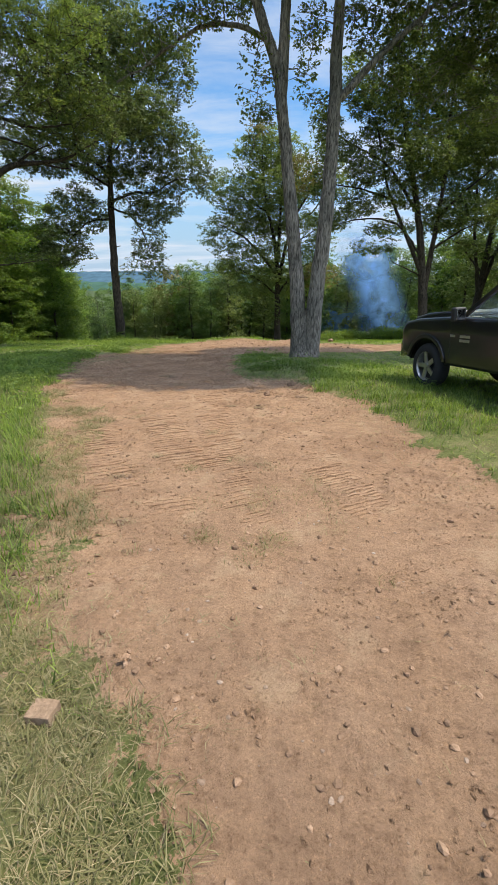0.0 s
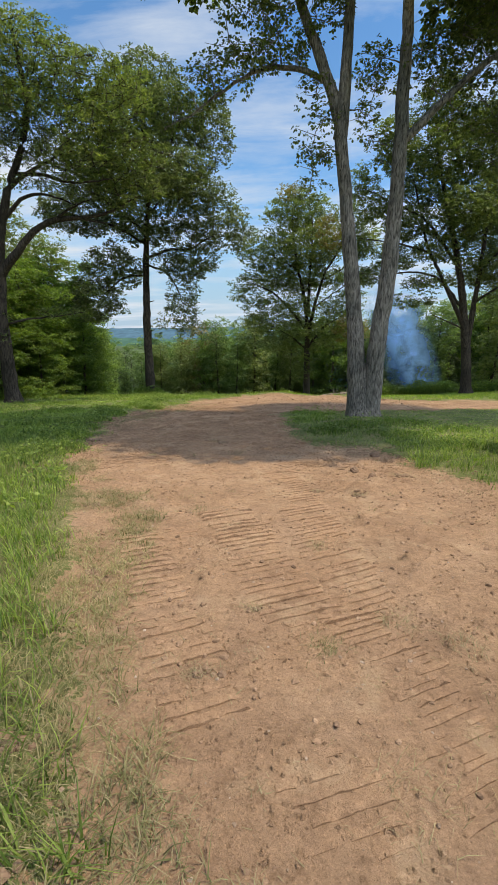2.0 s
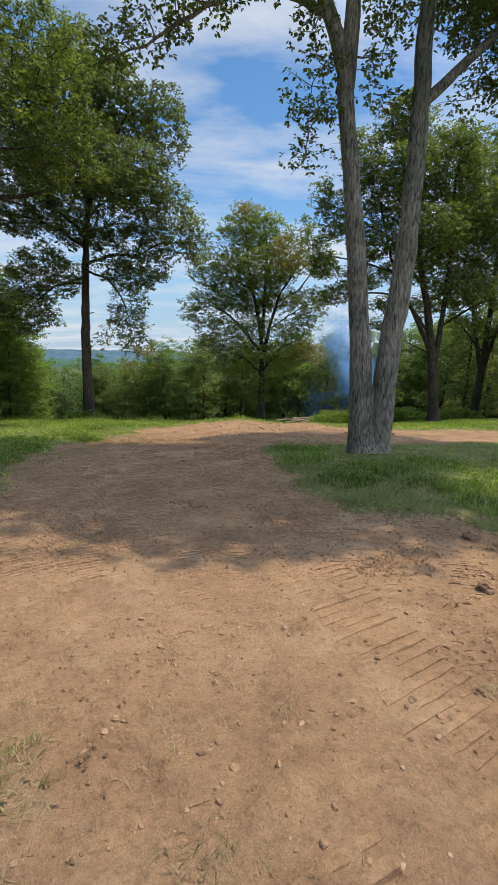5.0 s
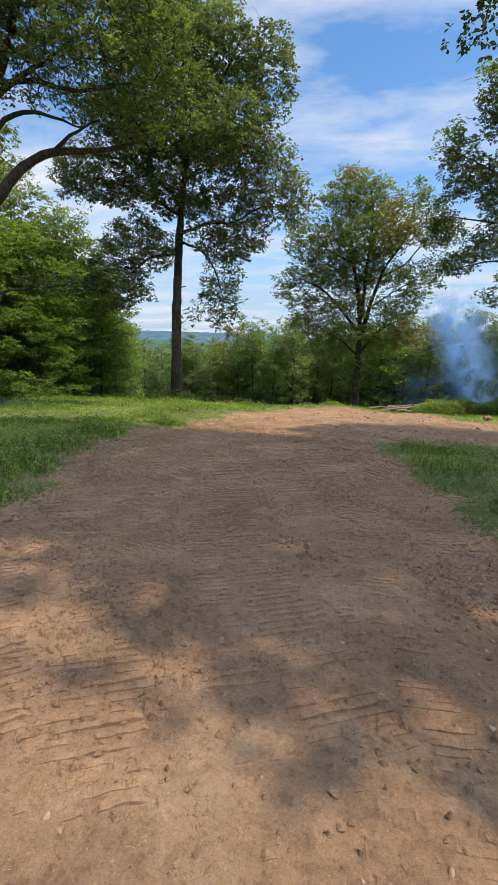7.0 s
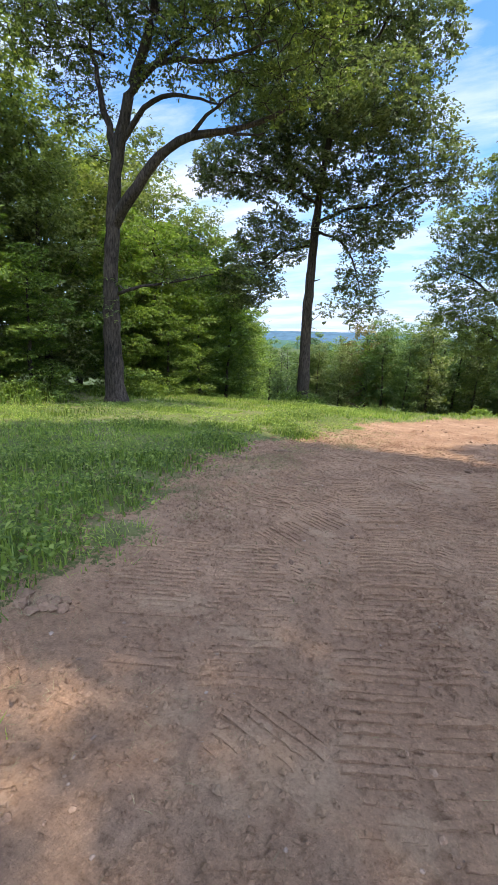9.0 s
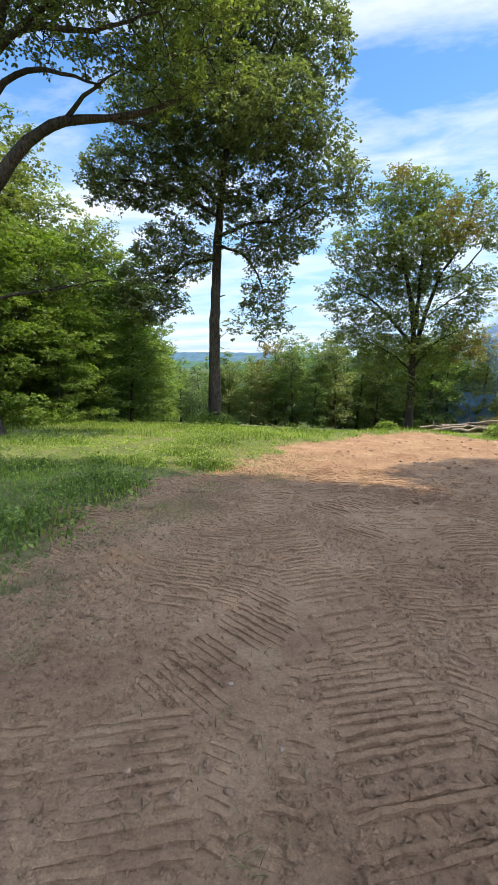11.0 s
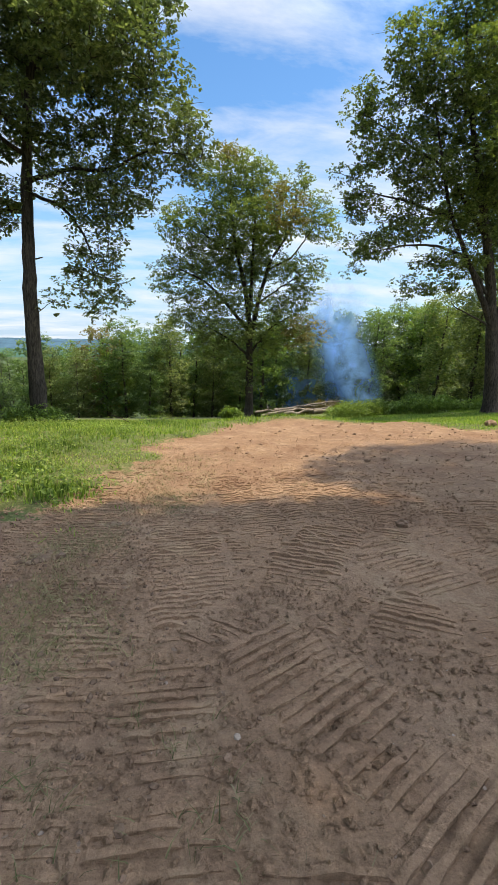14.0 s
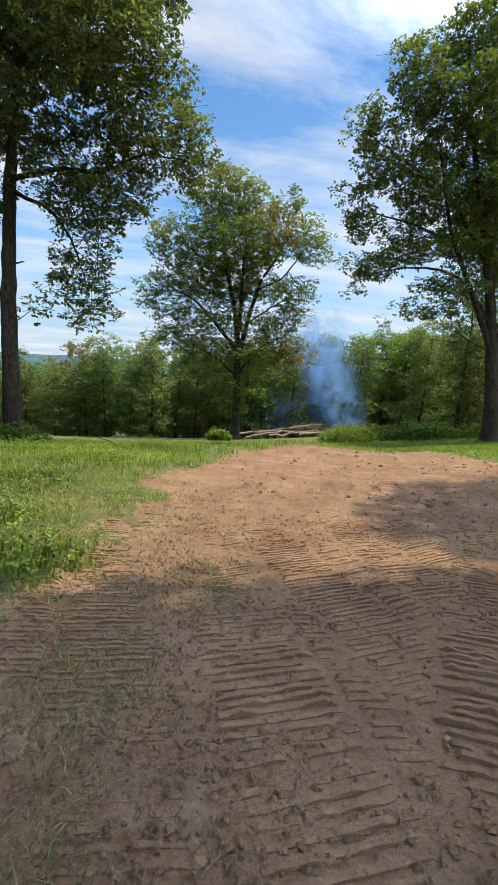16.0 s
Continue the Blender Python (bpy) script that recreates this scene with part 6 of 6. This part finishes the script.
def build_smoke():
    """Blue smoke: a few billowing veils, thick at the fire and thinning upwards."""
    m = bpy.data.materials.new("blue_smoke")
    m.use_nodes = True
    nt = m.node_tree
    nt.nodes.clear()
    out = nt.nodes.new("ShaderNodeOutputMaterial")
    dif, trl, tra = nt.nodes.new("ShaderNodeBsdfDiffuse"), nt.nodes.new("ShaderNodeBsdfTranslucent"), nt.nodes.new("ShaderNodeBsdfTransparent")
    for n in (dif, trl):
        n.inputs["Color"].default_value = (0.27, 0.52, 0.95, 1)
    both = nt.nodes.new("ShaderNodeMixShader")
    nt.links.new(dif.outputs[0], both.inputs[1])
    nt.links.new(trl.outputs[0], both.inputs[2])
    at = nt.nodes.new("ShaderNodeAttribute")
    at.attribute_name = "dens"
    n1 = noise_node(nt, 0.42, 5.0, 0.6)
    n1.inputs["Distortion"].default_value = 0.3
    r = ramp_node(nt, [(0.33, (0.12, 0.12, 0.12)), (0.60, (1, 1, 1))])
    nt.links.new(n1.outputs["Fac"], r.inputs[0])
    mul = nt.nodes.new("ShaderNodeMath")
    mul.operation = "MULTIPLY"
    nt.links.new(at.outputs["Fac"], mul.inputs[0])
    nt.links.new(r.outputs[0], mul.inputs[1])
    mix = nt.nodes.new("ShaderNodeMixShader")
    nt.links.new(mul.outputs[0], mix.inputs[0])
    nt.links.new(tra.outputs[0], mix.inputs[1])
    nt.links.new(both.outputs[0], mix.inputs[2])
    nt.links.new(mix.outputs[0], out.inputs[0])
    V, F, D, n0 = [], [], [], 0
    nu, nv = 26, 34

    def veil(foot_x, y, z0, z1, lean, w0, w1, dens, seed):
        nonlocal n0
        u, v = np.meshgrid(np.linspace(-1, 1, nu), np.linspace(0, 1, nv))
        z = z0 + (z1 - z0) * v
        mid = foot_x + lean * v**0.8 + 0.7 * np.sin(v * 7 + seed) * v
        half = w0 + (w1 - w0) * v**0.7
        x = mid + u * half
        yy = y + 0.9 * np.cos(u * 1.6 + seed)
        d = dens * np.clip(1 - np.abs(u) ** 1.6, 0, 1) ** 1.3 * smooth_step(1.0, 0.45, v) * smooth_step(0.0, 0.05, v)
        V.append(np.stack([x, yy, z], -1).reshape(-1, 3))
        D.append(d.ravel())
        i, j = np.meshgrid(np.arange(nv - 1), np.arange(nu - 1), indexing="ij")
        F.append(np.stack([i * nu + j, i * nu + j + 1, (i + 1) * nu + j + 1, (i + 1) * nu + j], -1).reshape(-1, 4) + n0)
        n0 += nu * nv

    veil(16.2, 66.0, -7.2, 10.5, -7.5, 2.3, 5.2, 1.1, 1)
    veil(15.2, 69.4, -7.2, 8.5, -6.0, 2.2, 4.4, 1.0, 4)
    veil(9.0, 70.5, -7.6, -1.0, -1.0, 6.5, 7.0, 0.62, 2)
    veil(4.0, 73.6, -7.8, 0.0, -0.6, 2.8, 3.4, 0.42, 7)
    ob = new("smoke_plume", mesh_np("smoke_plume", np.concatenate(V), np.concatenate(F), m, {"dens": np.concatenate(D)}, smooth=True))
    ob.visible_shadow = True
    tagged(ob, "thin blue wood smoke drifting up from the fire", "smoke", kind="stuff")


build_smoke()


# ---------------------------------------------------------------- parked pickup truck
def plain(name, colour, rough, metal=0.0, coat=0.0):
    m, nt, b = material(name, rough, metal)
    n = noise_node(nt, 9.0, 5.0, 0.6)
    r = ramp_node(nt, [(0.3, tuple(c * 0.82 for c in colour)), (0.7, tuple(min(1, c * 1.12) for c in colour))])
    nt.links.new(n.outputs["Fac"], r.inputs[0])
    nt.links.new(r.outputs[0], b.inputs["Base Color"])
    b.inputs["Coat Weight"].default_value = coat
    b.inputs["Coat Roughness"].default_value = 0.06
    return m


PAINT = plain("dark_metallic_paint", (0.016, 0.0145, 0.0165), 0.30, 0.25, 1.0)
RUBBER = plain("tyre_rubber", (0.022, 0.022, 0.023), 0.85)
ALLOY = plain("alloy_wheel", (0.55, 0.53, 0.51), 0.35, 0.9)
CHROME = plain("bumper_chrome", (0.42, 0.40, 0.38), 0.2, 1.0)
BLACK = plain("black_plastic", (0.02, 0.02, 0.02), 0.6)
LAMP = plain("headlamp_lens", (0.5, 0.5, 0.48), 0.12, 0.2, 1.0)
SEAT = plain("grey_cloth", (0.10, 0.10, 0.105), 0.9)
BADGE = plain("badge_metal", (0.55, 0.55, 0.55), 0.3, 0.9)
GLASS, gnt, gb = material("window_glass", 0.03)
gb.inputs["Transmission Weight"].default_value, gb.inputs["Base Color"].default_value = 1.0, (0.75, 0.82, 0.78, 1)
gb.inputs["IOR"].default_value = 1.1


def plate(profile, y0, y1, bevel=0.03, segs=2):
    """A side outline (x, z) drawn out from y0 to y1, with its outer edges rounded."""
    bm = bmesh.new()
    face = bm.faces.new([bm.verts.new((x, y0, z)) for x, z in profile])
    ext = bmesh.ops.extrude_face_region(bm, geom=[face])
    bmesh.ops.translate(bm, vec=(0, y1 - y0, 0), verts=[g for g in ext["geom"] if isinstance(g, bmesh.types.BMVert)])
    bmesh.ops.recalc_face_normals(bm, faces=bm.faces[:])
    rim = [e for e in bm.edges if abs(e.verts[0].co.y - e.verts[1].co.y) < 1e-5]
    if bevel:
        bmesh.ops.bevel(bm, geom=rim, offset=bevel, segments=segs, affect="EDGES", profile=0.55)
    for f in bm.faces:
        f.smooth = True
    return bm


def arch(cx, r, z0, n=12):
    """Points over a wheel from front to back."""
    a0 = math.asin((z0 - 0.42) / r)
    return [(cx + r * math.cos(a), 0.42 + r * math.sin(a)) for a in np.linspace(a0, math.pi - a0, n)]


def build_wheel(parent, x, y, side):
    w = new("wheel", None)
    w.parent = parent
    w.location = (x, y, 0.42)
    ring = bmesh.new()
    prof = [(0.27, -0.13), (0.33, -0.14), (0.39, -0.125), (0.418, -0.09), (0.42, 0.0), (0.418, 0.09), (0.39, 0.125), (0.33, 0.14), (0.27, 0.13)]
    n = 40
    rows = [[ring.verts.new((r * math.cos(2 * math.pi * k / n), yy, r * math.sin(2 * math.pi * k / n))) for r, yy in prof] for k in range(n)]
    for k in range(n):
        for i in range(len(prof) - 1):
            ring.faces.new((rows[k][i], rows[k][i + 1], rows[(k + 1) % n][i + 1], rows[(k + 1) % n][i])).smooth = True
    part("tyre", ring, RUBBER, w)
    rim = bmesh.new()
    prof = [(0.275, -0.12), (0.262, 0.02), (0.268, 0.115), (0.285, 0.13)]
    rows = [[rim.verts.new((r * math.cos(2 * math.pi * k / n), yy * side, r * math.sin(2 * math.pi * k / n))) for r, yy in prof] for k in range(n)]
    for k in range(n):
        for i in range(len(prof) - 1):
            rim.faces.new((rows[k][i], rows[k][i + 1], rows[(k + 1) % n][i + 1], rows[(k + 1) % n][i])).smooth = True
    bmesh.ops.recalc_face_normals(rim, faces=rim.faces[:])
    part("rim", rim, ALLOY, w)
    disc = bmesh.new()
    bmesh.ops.create_cone(disc, cap_ends=True, segments=32, radius1=0.26, radius2=0.26, depth=0.02, matrix=Matrix.Translation((0, -0.02 * side, 0)) @ Matrix.Rotation(math.pi / 2, 4, "X"))
    part("brake_disc", disc, BLACK, w)
    for k in range(5):
        sp = beveled_box((0.085, 0.035, 0.21), 0.012)
        bmesh.ops.transform(sp, matrix=Matrix.Rotation(2 * math.pi * k / 5 + 0.3, 4, "Y") @ Matrix.Translation((0, 0.085 * side, 0.155)), verts=sp.verts)
        part("spoke", sp, ALLOY, w)
    hub = bmesh.new()
    bmesh.ops.create_cone(hub, cap_ends=True, segments=20, radius1=0.065, radius2=0.05, depth=0.05, matrix=Matrix.Translation((0, 0.095 * side, 0)) @ Matrix.Rotation(-side * math.pi / 2, 4, "X"))
    part("hub_cap", hub, ALLOY, w)
    return w


def build_truck(x, y, heading):
    root = empty("pickup_truck", (x, y, float(ground_z(x, y)) + 0.02))
    root.rotation_euler = (radians(-1.5), radians(4.0), heading)
    tagged(root, "dark grey pickup truck with alloy wheels parked on the grass", "truck")
    low = 0.50
    side = [(0.80, 0.62), (0.84, 1.00), (0.80, 1.14), (0.70, 1.23), (0.30, 1.29), (-0.62, 1.34), (-3.10, 1.30), (-4.72, 1.32), (-4.76, 0.70), (-4.60, 0.55)]
    outline = side + [(-4.15, low)] + [(px, pz) for px, pz in reversed(arch(-3.57, 0.53, low))] + [(-2.9, low), (-0.62, low)] + [(px, pz) for px, pz in reversed(arch(0.0, 0.53, low))] + [(0.62, 0.58)]
    body = part("body", plate(outline, -1.0, 1.0, 0.07, 3), PAINT, root)
    bn = plate([(0.86, 1.12), (0.82, 1.22), (0.70, 1.31), (0.30, 1.385), (-0.60, 1.435), (-0.66, 1.22), (0.72, 1.08)], -0.78, 0.78, 0.05, 3)
    part("hood", bn, PAINT, root)
    for s in (-1, 1):
        fl = plate(arch(0, 0.60, 0.55) + list(reversed(arch(0, 0.52, 0.55))), s * 0.97, s * 1.025, 0.012)
        part("wheel_arch", fl, PAINT, body)
        fl = plate(arch(-3.57, 0.60, 0.55) + list(reversed(arch(-3.57, 0.52, 0.55))), s * 0.97, s * 1.025, 0.012)
        part("wheel_arch", fl, PAINT, body)
    # cab: roof, pillars, glass
    roof = plate([(-1.32, 1.90), (-1.30, 1.84), (-3.02, 1.85), (-3.06, 1.91), (-2.2, 1.96)], -0.70, 0.70, 0.03, 3)
    part("roof", roof, PAINT, root)

    def bar(a, b, w, name="pillar"):
        a, b = Vector(a), Vector(b)
        bm = beveled_box((w, w * 0.8, (b - a).length), 0.012)
        m = Matrix.Translation((a + b) / 2) @ (b - a).to_track_quat("Z", "Y").to_matrix().to_4x4()
        bmesh.ops.transform(bm, matrix=m, verts=bm.verts)
        part(name, bm, PAINT, root)

    for s in (-1, 1):
        bar((-0.72, s * 0.86, 1.30), (-1.44, s * 0.70, 1.88), 0.08)
        bar((-2.18, s * 0.90, 1.25), (-2.22, s * 0.70, 1.90), 0.09)
        bar((-3.08, s * 0.88, 1.25), (-3.04, s * 0.70, 1.88), 0.12)
        bar((-1.34, s * 0.70, 1.88), (-3.04, s * 0.70, 1.88), 0.07, "roof_rail")
        for x0, x1, t0, t1 in ((-0.84, -2.12, -1.52, -2.16), (-2.26, -3.02, -2.28, -2.98)):
            bm = bmesh.new()
            c = [(x0, s * 0.90, 1.27), (x1, s * 0.91, 1.27), (t1, s * 0.72, 1.86), (t0, s * 0.72, 1.86)]
            q = [bm.verts.new(v) for v in c] + [bm.verts.new((a, b - s * 0.006, d)) for a, b, d in c]
            for idx in ((0, 1, 2, 3), (7, 6, 5, 4), (0, 4, 5, 1), (1, 5, 6, 2), (2, 6, 7, 3), (3, 7, 4, 0)):
                bm.faces.new([q[i] for i in idx])
            bmesh.ops.recalc_face_normals(bm, faces=bm.faces[:])
            part("side_window", bm, GLASS, root, "clear side window")
        dh = beveled_box((0.17, 0.035, 0.035), 0.012)
        bmesh.ops.translate(dh, vec=(-1.92, s * 1.02, 1.08), verts=dh.verts)
        part("door_handle", dh, CHROME, body, "chrome door handle")
        for xs in (-0.66, -2.16, -3.06):
            sm = beveled_box((0.012, 0.010, 0.72), 0.002, 1)
            bmesh.ops.translate(sm, vec=(xs, s * 0.998, 0.90), verts=sm.verts)
            part("door_seam", sm, BLACK, body)
        mir = beveled_box((0.13, 0.22, 0.23), 0.045, 3)
        bmesh.ops.translate(mir, vec=(-0.98, s * 1.14, 1.38), verts=mir.verts)
        mo = part("mirror", mir, BLACK, root, "black folding wing mirror")
        mg = beveled_box((0.012, 0.16, 0.17), 0.005)
        bmesh.ops.translate(mg, vec=(-1.052, s * 1.145, 1.38), verts=mg.verts)
        part("mirror_glass", mg, CHROME, mo)
        ma = beveled_box((0.07, 0.16, 0.05), 0.015)
        bmesh.ops.translate(ma, vec=(-0.96, s * 0.99, 1.30), verts=ma.verts)
        part("mirror_arm", ma, BLACK, mo)
        hl = plate([(0.84, 0.92), (0.85, 1.08), (0.72, 1.15), (0.58, 1.11), (0.64, 0.96)], s * 0.66, s * 0.985, 0.03)
        part("headlight", hl, LAMP, root, "clear headlight")
        bdg = beveled_box((0.24, 0.012, 0.045), 0.005)
        bmesh.ops.translate(bdg, vec=(-1.02, s * 1.004, 1.02), verts=bdg.verts)
        part("badge", bdg, BADGE, body, "silver badge bar")
        bdg = beveled_box((0.24, 0.012, 0.045), 0.005)
        bmesh.ops.translate(bdg, vec=(-1.02, s * 1.004, 0.95), verts=bdg.verts)
        part("badge", bdg, BADGE, body, "silver badge bar")
        bdg = beveled_box((0.12, 0.012, 0.04), 0.005)
        bmesh.ops.translate(bdg, vec=(-0.72, s * 1.004, 1.02), verts=bdg.verts)
        part("badge", bdg, BADGE, body, "silver badge bar")
        build_wheel(root, 0.0, s * 0.86, s)
        build_wheel(root, -3.57, s * 0.86, s)
    ws = bmesh.new()
    c = [(-0.76, 0.84, 1.31), (-0.76, -0.84, 1.31), (-1.46, -0.69, 1.87), (-1.46, 0.69, 1.87)]
    q = [ws.verts.new(v) for v in c] + [ws.verts.new((a - 0.006, b, d)) for a, b, d in c]
    for idx in ((0, 1, 2, 3), (7, 6, 5, 4), (0, 4, 5, 1), (1, 5, 6, 2), (2, 6, 7, 3), (3, 7, 4, 0)):
        ws.faces.new([q[i] for i in idx])
    part("windshield", ws, GLASS, root, "clear windshield")
    bp = plate([(0.88, 0.52), (0.90, 0.78), (0.86, 0.86), (0.70, 0.86), (0.66, 0.55)], -0.98, 0.98, 0.05, 3)
    part("front_bumper", bp, CHROME, root, "chrome front bumper")
    bp = plate([(-4.74, 0.55), (-4.74, 0.80), (-4.92, 0.80), (-4.92, 0.60)], -0.95, 0.95, 0.03, 2)
    part("rear_bumper", bp, CHROME, root, "chrome rear bumper")
    gr = beveled_box((0.06, 1.15, 0.28), 0.02)
    bmesh.ops.translate(gr, vec=(0.83, 0, 0.98), verts=gr.verts)
    part("grille", gr, BLACK, root)
    ds = plate([(-0.84, 1.22), (-1.10, 1.34), (-1.30, 1.30), (-1.30, 1.0), (-0.84, 1.0)], -0.8, 0.8, 0.04)
    part("dashboard", ds, BLACK, root)
    for s in (-0.38, 0.38):
        st = plate([(-1.55, 0.9), (-1.55, 1.02), (-2.0, 1.02), (-2.12, 1.70), (-2.26, 1.68), (-2.2, 0.9)], s - 0.26, s + 0.26, 0.05, 3)
        part("seat", st, SEAT, root)
    wh = bmesh.new()
    n, m_ = 28, 8
    rows = []
    for k in range(n):
        a = 2 * math.pi * k / n
        cx = Vector((0, 0.18 * math.cos(a), 0.18 * math.sin(a)))
        rows.append([wh.verts.new(cx * (1 + 0.085 * math.cos(2 * math.pi * j / m_)) + Vector((0.016 * math.sin(2 * math.pi * j / m_), 0, 0))) for j in range(m_)])
    for k in range(n):
        for j in range(m_):
            wh.faces.new((rows[k][j], rows[k][(j + 1) % m_], rows[(k + 1) % n][(j + 1) % m_], rows[(k + 1) % n][j])).smooth = True
    bmesh.ops.transform(wh, matrix=Matrix.Translation((-1.28, 0.38, 1.30)) @ Matrix.Rotation(radians(-25), 4, "Y"), verts=wh.verts)
    part("steering_wheel", wh, BLACK, root)
    return root


build_truck(3.63, 9.80, math.atan2(0.951, -0.309))
